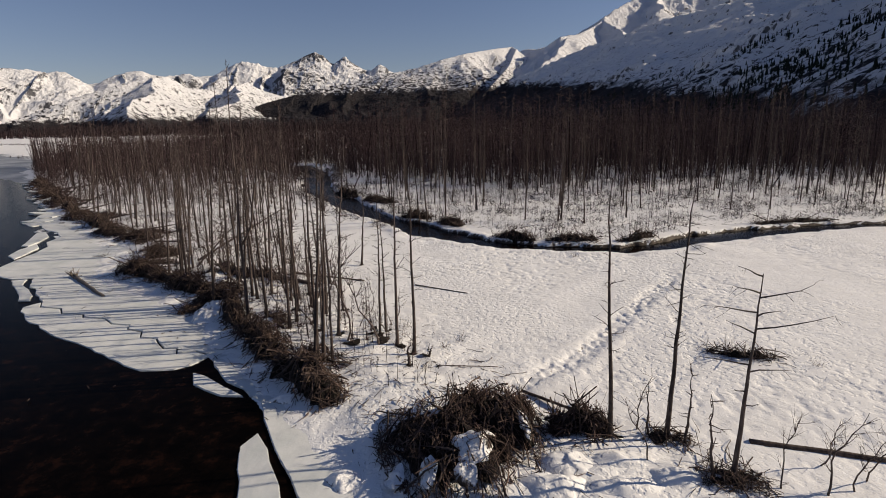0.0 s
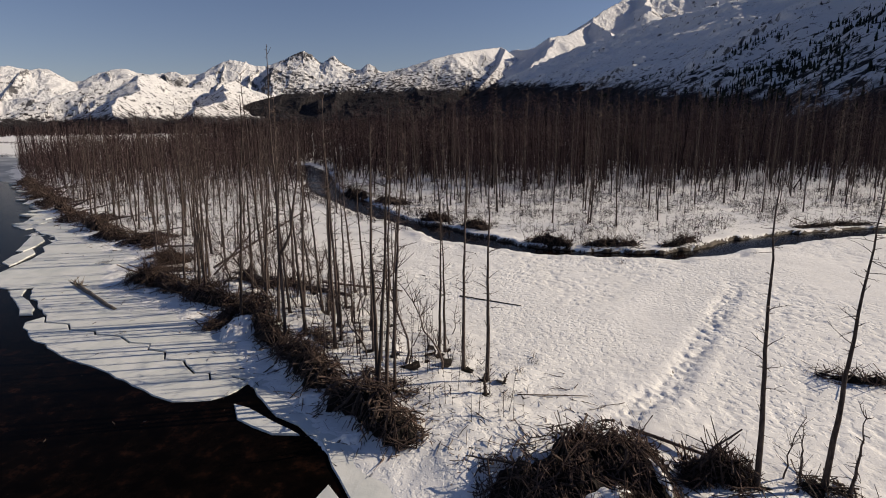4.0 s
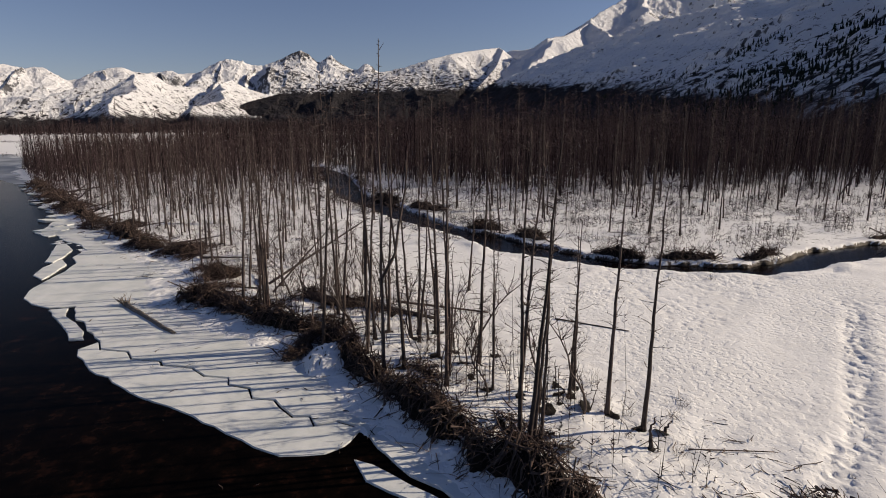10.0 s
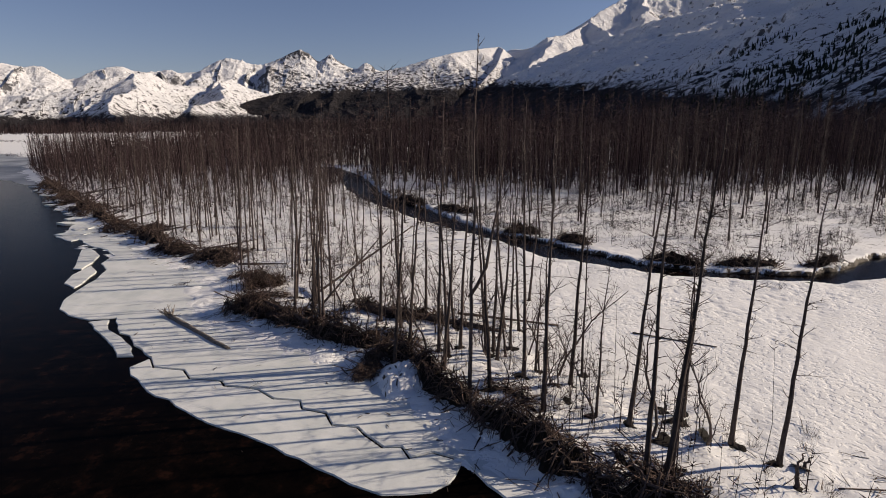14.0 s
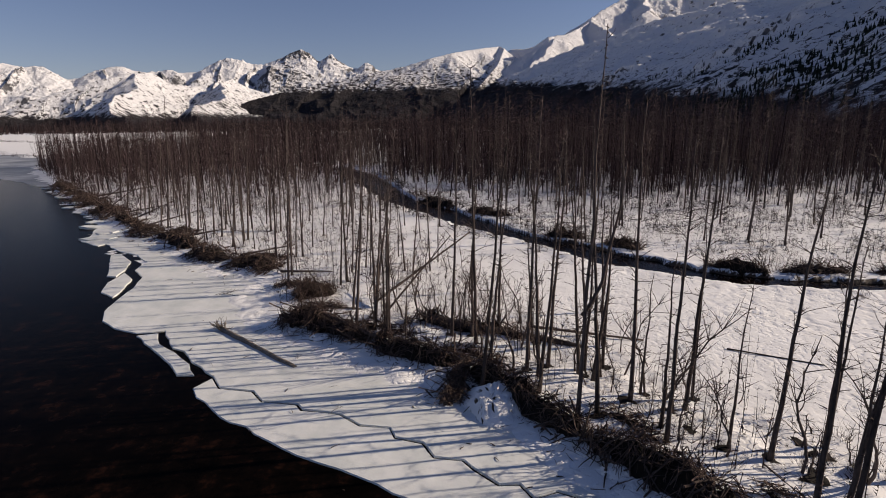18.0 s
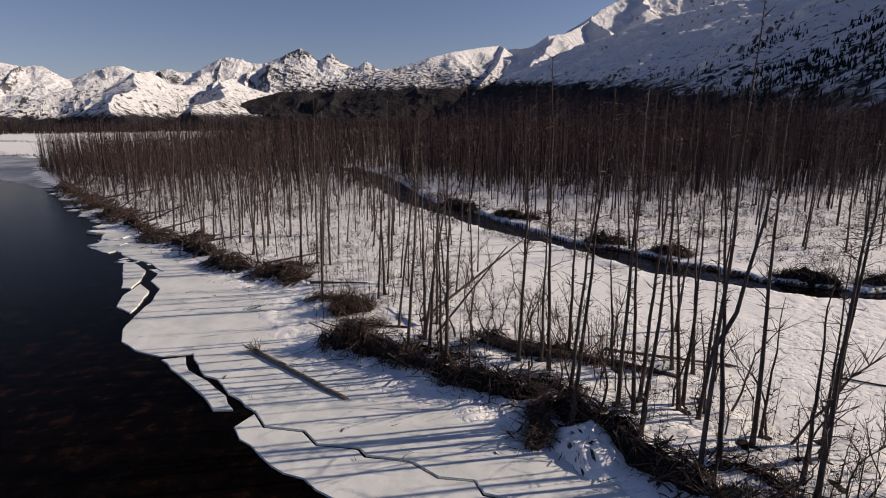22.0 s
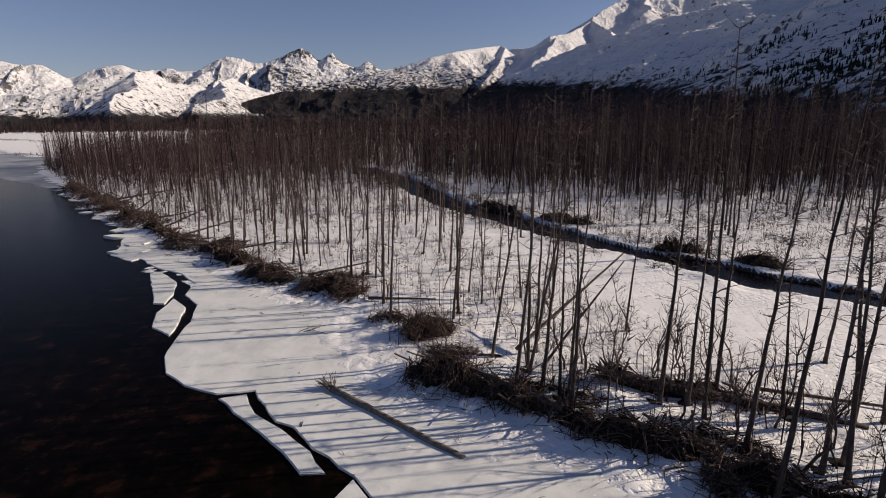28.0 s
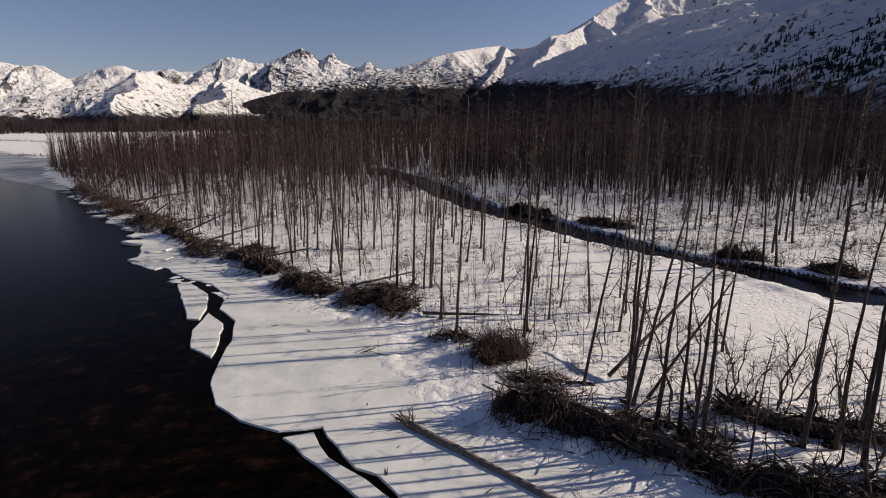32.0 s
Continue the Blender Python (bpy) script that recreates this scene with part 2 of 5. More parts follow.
def value_noise(x, y, seed):
    xi, yi = np.floor(x).astype(np.int64), np.floor(y).astype(np.int64)
    u, v = x - xi, y - yi
    u, v = u * u * (3 - 2 * u), v * v * (3 - 2 * v)

    def lattice(a, b):
        h = (a * 374761393 + b * 668265263 + seed * 974634777) & 0x7FFFFFFF
        h = ((h ^ (h >> 13)) * 1274126177) & 0x7FFFFFFF
        return ((h ^ (h >> 16)) & 0xFFFF) / 65535.0

    low = lattice(xi, yi) * (1 - u) + lattice(xi + 1, yi) * u
    high = lattice(xi, yi + 1) * (1 - u) + lattice(xi + 1, yi + 1) * u
    return low * (1 - v) + high * v


def fbm(x, y, octaves, seed, gain=0.5):
    total, amp, norm = 0.0, 1.0, 0.0
    for k in range(octaves):
        total = total + amp * (value_noise(x, y, seed + k) * 2 - 1)
        norm += amp
        x, y, amp = x * 2.03 + 11.3, y * 2.03 + 5.7, amp * gain
    return total / norm


def ridged(x, y, octaves, seed, gain=0.55):
    total, amp, norm = 0.0, 1.0, 0.0
    for k in range(octaves):
        total = total + amp * (1 - np.abs(value_noise(x, y, seed + k) * 2 - 1)) ** 2
        norm += amp
        x, y, amp = x * 2.1 + 3.1, y * 2.1 + 7.9, amp * gain
    return total / norm


def step(a, b, x):
    s = np.clip((x - a) / (b - a), 0, 1)
    return s * s * (3 - 2 * s)


def along(points, x, y):
    """Distance from a line of points, the place along it (in points) and on which side: right of its way is positive."""
    x, y = np.asarray(x, float), np.asarray(y, float)
    best, where, side = np.full(x.shape, 1e9), np.zeros(x.shape), np.ones(x.shape)
    for k in range(len(points) - 1):
        (ax, ay), (bx, by) = points[k][:2], points[k + 1][:2]
        dx, dy = bx - ax, by - ay
        s = np.clip(((x - ax) * dx + (y - ay) * dy) / (dx * dx + dy * dy), 0, 1)
        d = np.hypot(x - ax - s * dx, y - ay - s * dy)
        near = d < best
        best = np.where(near, d, best)
        where = np.where(near, k + s, where)
        side = np.where(near, np.where(dx * (y - ay) - dy * (x - ax) > 0, -1.0, 1.0), side)
    return best, where, side


# ---- plan ----
WATER_Z, ICE_Z = -0.30, -0.22
# river bank, from behind the camera to far upstream
BANK = [(40, -60), (8, 2), (1, 12), (-2.4, 17), (-4.6, 20.5), (-6.8, 22.8), (-8.9, 25.2), (-11.0, 27.6), (-13.0, 30.2), (-14.4, 32.8), (-15.8, 35.0), (-17.9, 36.7), (-20.1, 38.0),
        (-22.3, 39.6), (-24.6, 41.8), (-27.4, 43.4), (-29.4, 46.6), (-31.0, 54.5), (-36.2, 59.4), (-41.8, 64.6), (-49.8, 72.6), (-56.8, 80.3), (-62.6, 85.6),
        (-74.8, 100.6), (-88.5, 117), (-103.5, 135), (-131, 170), (-150, 195), (-146, 230), (-155, 330),
        (-240, 620), (-430, 1100), (-1000, 2600), (-1500, 3800)]
# creek: middle of the water and half its width
CREEK = [(160, 50, 1.0), (75, 57, 1.0), (55, 58, 1.2), (43, 57.8, 1.2), (33.8, 55.8, 1.5), (26.1, 53.0, 1.5), (20.1, 49.5, 1.4), (16.4, 48.8, 1.1),
         (13.8, 49.2, 0.8), (9.5, 50.2, 1.0), (5.1, 51.9, 1.2), (0.9, 55.7, 1.6), (-2.0, 58.8, 2.1), (-4.1, 63.2, 1.8), (-6.7, 66.4, 1.2), (-9.8, 71.4, 1.4),
         (-13.4, 78.5, 1.8), (-17.3, 88, 2.2), (-23.3, 99.5, 2.2), (-28, 117, 2.5), (-33, 140, 2.5), (-45, 170, 2.5)]
# a trodden and drifted trail over the snowfield
TRAIL = [(2.6, 21.5), (3.7, 22.8), (5.0, 24.2), (6.2, 25.0), (7.4, 26.6), (8.8, 28.3), (10.2, 30.3), (11.7, 32.2), (13.9, 35.2), (16.7, 38.6), (18.5, 43.2)]

TRACK = [(4.6, 21.4), (7.5, 21.8), (10.2, 22.6), (12.2, 24.4), (13.0, 27.0), (13.4, 29.6), (14.6, 31.8), (17.0, 34.0), (20.5, 36.5)]


def creek_gap(x, y):
    d, w, _ = along(CREEK, x, y)
    return d - np.interp(w, range(len(CREEK)), [c[2] for c in CREEK])


def ground_z(x, y):
    """Height of the snow, river bed and creek bed."""
    x, y = np.asarray(x, float), np.asarray(y, float)
    d, _, side = along(BANK, x, y)
    sd = d * side + (0.5 + 1.3 * step(62, 80, y)) * fbm(x * 0.4, y * 0.4, 3, 4)
    near = np.exp(-((x + 10) ** 2 + (y - 35) ** 2) / 9000.0)
    low = step(42, 47, y) * step(70, 62, y)
    toe = np.interp(sd, [-3.4, -2.0, -1.0, 0.0, 0.8], [-1.3, ICE_Z - 0.04, ICE_Z + 0.07, -0.04, 0.04])
    strip = step(0.0, 1.5, sd) * step(13, 5, sd)
    field = step(6, 14, sd)
    flat = np.interp(sd, [-6.5, -5.0, -3.0, -1.0, 0.8], [-1.3, ICE_Z - 0.07, ICE_Z - 0.01, ICE_Z + 0.09, 0.04])
    z = toe + (flat - toe) * low
    z = z + (0.12 - 0.06 * low) * step(-1.0, 1.4, sd) * step(8, 2.5, sd)
    z = z + near * 0.12 * fbm(x * 0.9, y * 0.9, 4, 66) * step(-2.2, -1.2, sd) * step(1.8, 0.2, sd)
    z = z + low * step(-5.5, -2, sd) * step(3, -1, sd) * (0.2 * fbm(x * 1.1, y * 1.1, 5, 63, 0.6) - 0.02)
    z = z + step(0, 3, sd) * (0.11 * fbm(x * 0.13, y * 0.13, 3, 9) + 0.05)
    z = z + strip * 0.17 * near * fbm(x * 0.75, y * 0.75, 3, 21)
    z = z + field * near * 0.015 * fbm(x * 1.6, y * 1.6, 2, 33)
    apron = ICE_Z - 0.01 + 0.12 * fbm(x * 0.9, y * 0.9, 5, 64, 0.62) - 0.022 * np.maximum(0, -sd - 1.0)
    z = np.where((sd > -6.5) & (y > 30) & (y < 76), np.maximum(z, apron - 0.5 * step(34, 30, y)), z)
    far_ice = step(0, 2.5, (y - 196) + (x + 135) * 0.885 + 5 * fbm(x * 0.05, y * 0.05, 3, 77)) * step(0, -8, sd)
    z = np.where(far_ice > 0, np.maximum(z, -1.3 + far_ice * 1.1), z)
    opposite = step(-330, -380, x)
    z = np.maximum(z, -1.3 + opposite * 2.2)
    gap = creek_gap(x, y) + 0.7 * fbm(x * 0.55, y * 0.55, 4, 12)
    z = z - step(0.6, -0.3, gap) * 1.25
    z = z + 0.3 * fbm(x * 0.5, y * 0.5, 3, 14) * np.exp(-((gap - 1.5) / 0.9) ** 2) * near
    dt, wt, st = along(TRAIL, x, y)
    off = dt * st
    ends = step(0.0, 0.6, wt) * step(10, 8.5, wt)
    # a smooth slide beside the trodden trail, the prints themselves, and their low rim
    z = z - near * 0.05 * step(2.6, 0.6, np.abs(off + 2.6)) * ends * step(0.8, 2.0, wt)
    prints = step(0.42, 0.6, value_noise(x * 4.6, y * 4.6, 52)) * (0.5 + 0.5 * value_noise(x * 9.0, y * 9.0, 53))
    z = z - near * 0.12 * step(0.66, 0.3, np.abs(off + 0.15 * fbm(x, y, 2, 54))) * prints * ends
    z = z - near * 0.06 * step(1.0, 0.2, np.abs(off)) * ends
    z = z + near * 0.04 * np.exp(-((off - 1.1) / 0.35) ** 2) * ends
    # a fainter second track to the east of it, and animal prints over the whole field
    d2, w2, _ = along(TRACK, x, y)
    z = z - near * 0.045 * step(0.42, 0.2, d2) * step(0.42, 0.6, value_noise(x * 3.1, y * 3.1, 55)) * step(0.0, 0.4, w2)
    dots = step(0.62, 0.78, value_noise(x * 2.6, y * 2.6, 56)) * step(0.30, 0.6, value_noise(x * 0.16, y * 0.16, 57))
    z = z - field * near * 0.05 * dots
    return z


def axis(spans, least, most, grow=1.055):
    core = [v for lo, hi, fine in spans for v in np.arange(lo, hi - fine * 0.5, fine)]
    fine = 0.2
    out, s = [core[0]], fine
    while out[0] > least:
        s *= grow
        out.insert(0, out[0] - s)
    out += core[1:]
    s = fine
    while out[-1] < most:
        s *= grow
        out.append(out[-1] + s)
    return np.array(out)


def grid(name, xs, ys, z, mat):
    nx, ny = len(xs), len(ys)
    gx, gy = np.meshgrid(xs, ys)
    v = np.stack([gx.ravel(), gy.ravel(), z(gx, gy).ravel()], 1)
    i = (np.arange(ny - 1)[:, None] * nx + np.arange(nx - 1)).ravel()
    return mesh_of(name, v, np.stack([i, i + 1, i + nx + 1, i + nx], 1), mat, True)


GX = axis([(-46, 2.0, 0.2), (2.0, 20.0, 0.11), (20.0, 32, 0.2)], -4700, 4700)
GY = axis([(13, 20, 0.2), (20, 45, 0.13), (45, 66, 0.2)], -1500, 4700)
ground = new("ground", grid("ground", GX, GY, ground_z, SNOW))
GZ = ground_z(*np.meshgrid(GX, GY))


def snow_z(x, y):
    """Height of the snow at one place, read off the finished sheet."""
    i, j = int(np.searchsorted(GX, x)) - 1, int(np.searchsorted(GY, y)) - 1
    u, v = (x - GX[i]) / (GX[i + 1] - GX[i]), (y - GY[j]) / (GY[j + 1] - GY[j])
    return float((GZ[j, i] * (1 - u) + GZ[j, i + 1] * u) * (1 - v) + (GZ[j + 1, i] * (1 - u) + GZ[j + 1, i + 1] * u) * v)


tagged(ground, "settled spring snow over a river flat, with a creek bed", "ground", kind="structure")

water = new("water", grid("water", np.linspace(-420, 170, 40), np.linspace(-120, 330, 40), lambda x, y: 0 * x + WATER_Z, WATER))
tagged(water, "dark still river water with a brown bed", "water", kind="structure")


# the creek stands a little higher than the river
creek_rows = []
for k, (x, y, half) in enumerate(CREEK):
    (ax, ay, _), (bx, by, _) = CREEK[max(0, k - 1)], CREEK[min(len(CREEK) - 1, k + 1)]
    s = (half + 1.2) / math.hypot(bx - ax, by - ay)
    creek_rows += [(x - (by - ay) * s, y + (bx - ax) * s, -0.27), (x + (by - ay) * s, y - (bx - ax) * s, -0.27)]
creek_water = new("creek_water", mesh_of("creek_water", creek_rows, [(2 * k, 2 * k + 1, 2 * k + 3, 2 * k + 2) for k in range(len(CREEK) - 1)], CREEK_WATER))
tagged(creek_water, "shallow dark creek water reflecting the woods", "water", kind="structure")


# ---- river ice ----
def ragged(points, seed, every=0.75, rough=0.13, zigzag=0.0):
    """A closed outline, broken up like the edge of ice."""
    out = []
    rng = random.Random(seed)
    for k, (ax, ay) in enumerate(points):
        bx, by = points[(k + 1) % len(points)]
        n = max(1, int(math.hypot(bx - ax, by - ay) / every))
        for s in range(n):
            f = s / n
            w = rough if s else 0
            x, y = ax + (bx - ax) * f, ay + (by - ay) * f
            jog = noise.noise_vector((x * 0.9, y * 0.9, 1.7)) * zigzag + noise.noise_vector((x * 2.6, y * 2.6, 7.7)) * zigzag * 0.5
            out.append((x + jog.x + rng.uniform(-w, w), y + jog.y + rng.uniform(-w, w)))
    return out


def plate(name, points, seed, top, thick, parent, label="", tilt=(0, 0), rough=0.13, zigzag=0.0):
    """A slab of ice with a bevelled rim."""
    ring = ragged(points, seed, rough=rough, zigzag=zigzag)
    cx, cy = np.mean([p[0] for p in points]), np.mean([p[1] for p in points])
    bm = bmesh.new()

    def lift(x, y):
        return top + tilt[0] * (x - cx) + tilt[1] * (y - cy)

    upper = [bm.verts.new((x, y, lift(x, y))) for x, y in ring]
    face = bm.faces.new(upper)
    bm.normal_update()
    if face.normal.z < 0:
        face.normal_flip()
    low = bmesh.ops.extrude_face_region(bm, geom=[face])
    for v in low["geom"]:
        if isinstance(v, bmesh.types.BMVert):
            v.co.z -= thick
    bmesh.ops.recalc_face_normals(bm, faces=bm.faces)
    rim = [e for e in bm.edges if all(abs(v.co.z - lift(v.co.x, v.co.y)) < 1e-4 for v in e.verts) and e.is_manifold and abs(e.calc_face_angle(0)) > 0.5]
    bmesh.ops.bevel(bm, geom=rim, offset=0.035, segments=2, affect="EDGES", clamp_overlap=True)
    bmesh.ops.triangulate(bm, faces=[f for f in bm.faces if len(f.verts) > 4])
    return part(name, bm, ICE, parent, label)


ice_shelf = thing("ice_shelf", "broad grey-white shelf of river ice along the bank, cracked lengthwise", "ice")
# the crack between the two plates, in short angular runs
CRACK = [(-13.0, 27.2), (-13.9, 27.6), (-14.9, 27.4), (-15.2, 28.05), (-16.0, 28.2), (-16.9, 29.0), (-17.3, 29.5), (-18.3, 29.8), (-18.7, 30.8), (-20.0, 31.2), (-20.2, 31.95), (-21.4, 32.2),
         (-22.5, 33.2), (-24.2, 33.6), (-24.6, 34.25), (-26.2, 34.5), (-27.0, 35.4), (-28.8, 35.9), (-29.6, 37.0)]
# inner plate: its river side follows the open lead, the crack and the water's edge
plate("ice_plate", [(6, 2), (-1.5, 10), (-5.2, 15.5), (-6.4, 17.4), (-7.5, 19.7), (-8.5, 21.9), (-9.7, 23.1), (-10.8, 23.9), (-12.2, 25.7)] + CRACK + [
                    (-30.7, 38.2), (-32.0, 39.7), (-33.9, 41.6), (-35.0, 43.6), (-36.7, 43.3), (-38.6, 44.2), (-40.1, 45.7), (-41.1, 47.6),
                    (-41.7, 50.0), (-42.0, 52.9), (-42.9, 56.1), (-44.8, 58.4), (-45.3, 61.4), (-47.2, 63.9), (-51.2, 66.8), (-53.9, 69.8), (-54.4, 68.9), (-58.0, 71.9), (-58.6, 75.0), (-60.4, 78.2), (-60.9, 82.2), (-64.4, 83.8), (-65.6, 88.2), (-70.2, 91.4), (-60, 95),
                    (-40, 72), (-26, 60), (-22, 46), (-14, 36), (-4, 25), (2, 17), (9, 6)], 1, ICE_Z, 0.42, ice_shelf, rough=0.008, zigzag=0.2)
plate("ice_plate", [(-13.3, 26.2), (-13.6, 25.8), (-14.2, 25.3), (-15.9, 25.3), (-17.0, 25.9), (-18.4, 27.0), (-20.4, 28.3), (-22.8, 29.7), (-25.1, 31.3), (-27.8, 33.3), (-29.5, 35.0), (-30.1, 36.0)]
      + [(x - 0.06, y - 0.07) for x, y in reversed(CRACK)], 2, ICE_Z - 0.025, 0.34, ice_shelf, rough=0.008, zigzag=0.2)


grey_sheet = thing("grey_ice_sheet", "thin grey sheet of wet ice closing the upper river", "ice")
plate("ice_sheet", [(-106, 133), (-114, 141), (-128, 152), (-150, 172), (-200, 214), (-330, 320), (-330, 420), (-170, 300), (-140, 210), (-128, 170), (-100, 131)], 5, -0.27, 0.2, grey_sheet, rough=0.4).data.materials[0] = WET_ICE


def floe(points, seed, top=-0.3, tilt=(0, 0), label="broken slab of white ice at the shelf's edge"):
    cx, cy = np.mean([p[0] for p in points]), np.mean([p[1] for p in points])
    f = thing("ice_floe", label, "ice floe", (cx, cy, 0), "floes along the ice edge")
    plate("slab", [(x - cx, y - cy) for x, y in points], seed, top, 0.3, f, tilt=tilt, rough=0.07)


floe([(-6.6, 13.0), (-7.2, 15.6), (-8.2, 18.5), (-7.8, 19.4), (-7.0, 18.2), (-5.9, 16.0), (-4.8, 13.5)], 11, -0.2, (0.05, 0))
floe([(-13.0, 25.0), (-12.4, 23.7), (-10.6, 22.5), (-9.5, 22.4), (-10.8, 23.4), (-12.2, 24.6)], 12, -0.22, (0.02, 0.01))
floe([(-36.5, 42.9), (-35.3, 43.2), (-34.4, 41.5), (-32.9, 40.2), (-31.4, 38.6), (-30.6, 37.3), (-31.5, 37.3), (-33.1, 39.3), (-34.8, 41.1)], 13, -0.2, (0.02, 0.015), "long broken ice slab tilted along the open lead")
floe([(-50.4, 64.6), (-49.6, 65.0), (-46.9, 61.8), (-45.7, 58.6), (-45.3, 56.4), (-46.2, 56.6), (-47.9, 59.9)], 14, -0.2, (0.012, 0.0))
floe([(-45.2, 57.6), (-43.5, 55.6), (-42.6, 52.4), (-42.3, 50.6), (-44.0, 52.0), (-45.0, 54.6)], 15, -0.19, (0.015, 0.01))
# small blocks stranded along the upper shore
for k, (x, y) in enumerate(((-56.6, 72.8), (-57.6, 76.4), (-61.2, 80.4), (-63.4, 84.0), (-66.6, 88.6), (-70.8, 93.4), (-75.4, 98.4), (-80.0, 104.6), (-86.5, 112.5), (-93.0, 120.0), (-99.0, 127.5))):
    r = random.Random(k)
    w, d = r.uniform(1.0, 2.0), r.uniform(0.7, 1.3)
    floe([(x - w, y - d * 0.4), (x - w * 0.2, y - d), (x + w * 0.9, y - d * 0.5), (x + w, y + d * 0.6), (x - w * 0.1, y + d), (x - w * 0.8, y + d * 0.5)], 140 + k, -0.12, (r.uniform(-0.08, 0.08), r.uniform(-0.08, 0.08)), "block of snowy ice stranded on the shore")



# ---- mountains ----
HUB = (-15.0, 12.0, 12.0)


def massif(name, ridges, mat, label, span, reach, seed, scale, rough=0.22, every=0.06, steps=130, crags=0.03):
    """Slopes falling from ridge lines; a ridge is (bearing from +y, elevation in degrees, distance) points, and how steeply it falls to its east and west."""
    az = np.radians(np.arange(span[0], span[1], every))
    a, r = np.meshgrid(az, np.linspace(reach[0], reach[1], steps))
    x, y = HUB[0] + r * np.sin(a), HUB[1] + r * np.cos(a)
    wx = x + 110 * fbm(x * scale * 0.8, y * scale * 0.8, 4, seed)
    wy = y + 110 * fbm(x * scale * 0.8, y * scale * 0.8, 4, seed + 9)
    z = np.full(x.shape, -30.0)
    for line, east, west in ridges:
        pts = [(HUB[0] + d * math.sin(radians(b)), HUB[1] + d * math.cos(radians(b)), HUB[2] + d * math.tan(radians(e))) for b, e, d in line]
        for (ax, ay, az0), (bx, by, bz) in zip(pts, pts[1:]):
            dx, dy = bx - ax, by - ay
            plain = np.clip(((x - ax) * dx + (y - ay) * dy) / (dx * dx + dy * dy), 0, 1)
            near_crest = (len(pts) > 6) * np.exp(-np.hypot(x - ax - plain * dx, y - ay - plain * dy) / 90.0)
            px, py = wx + (x - wx) * near_crest, wy + (y - wy) * near_crest
            s = np.clip(((px - ax) * dx + (py - ay) * dy) / (dx * dx + dy * dy), 0, 1)
            ex, ey = px - ax - s * dx, py - ay - s * dy
            d = np.hypot(ex, ey)
            fall = np.where(ex > 0, east, west)
            top = az0 + (bz - az0) * s
            high = top + crags * top * (ridged(x * scale * 5, y * scale * 5, 4, seed + 3) - 0.6)
            cut = (ridged(wx * scale * 0.9, wy * scale * 0.9, 6, seed + 40, 0.5) - 0.55) * rough * np.minimum(d, 300.0)
            z = np.maximum(z, high - fall * d * (1.0 + 0.5 * np.exp(-d / 120.0)) + cut)
    n = x.shape[1]
    i = (np.arange(steps - 1)[:, None] * n + np.arange(n - 1)).ravel()
    data = mesh_of(name, np.stack([x.ravel(), y.ravel(), z.ravel()], 1), np.stack([i, i + 1, i + n + 1, i + n], 1), mat, True)
    return tagged(new(name, data), label, "mountain", kind="structure")


def spurs(crest, count, length, seed, east=0.75, west=0.85):
    """Side ridges that run down from a crest towards the valley."""
    rng = random.Random(seed)
    out = []
    for k in range(count):
        b = crest[0][0] + (crest[-1][0] - crest[0][0]) * (k + rng.uniform(0.2, 0.8)) / count
        e, d = (float(np.interp(b, [c[0] for c in crest], [c[i] for c in crest])) for i in (1, 2))
        turn, run = rng.uniform(-3.2, 1.2), length * rng.uniform(0.6, 1.2)
        out.append(([(b, e * 0.99, d), (b + turn * 0.4, e * 0.72, d - run * 0.4), (b + turn, e * 0.30, d - run)], east, west))
    return out


def ridge(name, line, mat, label, lean, spread, gully, seed, scale, jag=0.04, steps=90, count=900, benches=0.0):
    """A ridge whose crest runs through (bearing, elevation, distance); its near flank falls along lean over spread times its height."""
    keys = [k[0] for k in line]
    az = np.linspace(keys[0], keys[-1], count)
    el, far = np.interp(az, keys, [k[1] for k in line]), np.interp(az, keys, [k[2] for k in line])
    px, py = HUB[0] + far * np.sin(np.radians(az)), HUB[1] + far * np.cos(np.radians(az))
    top = far * np.tan(np.radians(el)) + HUB[2]
    top = top * (1 + jag * (ridged(px * scale * 2, py * scale * 2, 5, seed) - 0.55))
    q = np.linspace(0, 1.35, steps)[:, None]
    out = (1 - q) * top * spread
    x, y = px + lean[0] * out, py + lean[1] * out
    rise = np.where(q <= 1, np.clip(q, 0, 1) ** 0.93, 1 - (q - 1) * 1.2)
    cut = 0.5 * ridged(az * 0.35 + q, q * 4.0, 6, seed + 70) + 0.5 * ridged(x * scale, y * scale, 6, seed + 40) - 0.55
    z = top * rise + gully * top * cut * np.clip(q * 4, 0, 1) * np.clip((1.03 - q) * 6, 0, 1)
    if benches:
        # ledges: broken steps along the slope, flat on top
        level = z / benches + 1.6 * fbm(x * 0.004, y * 0.004, 3, seed + 5)
        tread = level - np.floor(level)
        z = z + 0.95 * benches * (step(0.0, 0.4, tread) - tread) * step(0.52, 0.66, value_noise(x * 0.011 + 3, y * 0.011, seed + 6)) * np.clip((1.0 - q) * 12, 0, 1) * np.clip(q * 6, 0, 1)
    z = np.where(q == 0, -20, z)
    i = (np.arange(steps - 1)[:, None] * count + np.arange(count - 1)).ravel()
    data = mesh_of(name, np.stack([(x + 0 * z).ravel(), (y + 0 * z).ravel(), z.ravel()], 1), np.stack([i, i + 1, i + count + 1, i + count], 1), mat, True)
    return tagged(new(name, data), label, "mountain", kind="structure"), (x + 0 * z, y + 0 * z, z, q + 0 * z)


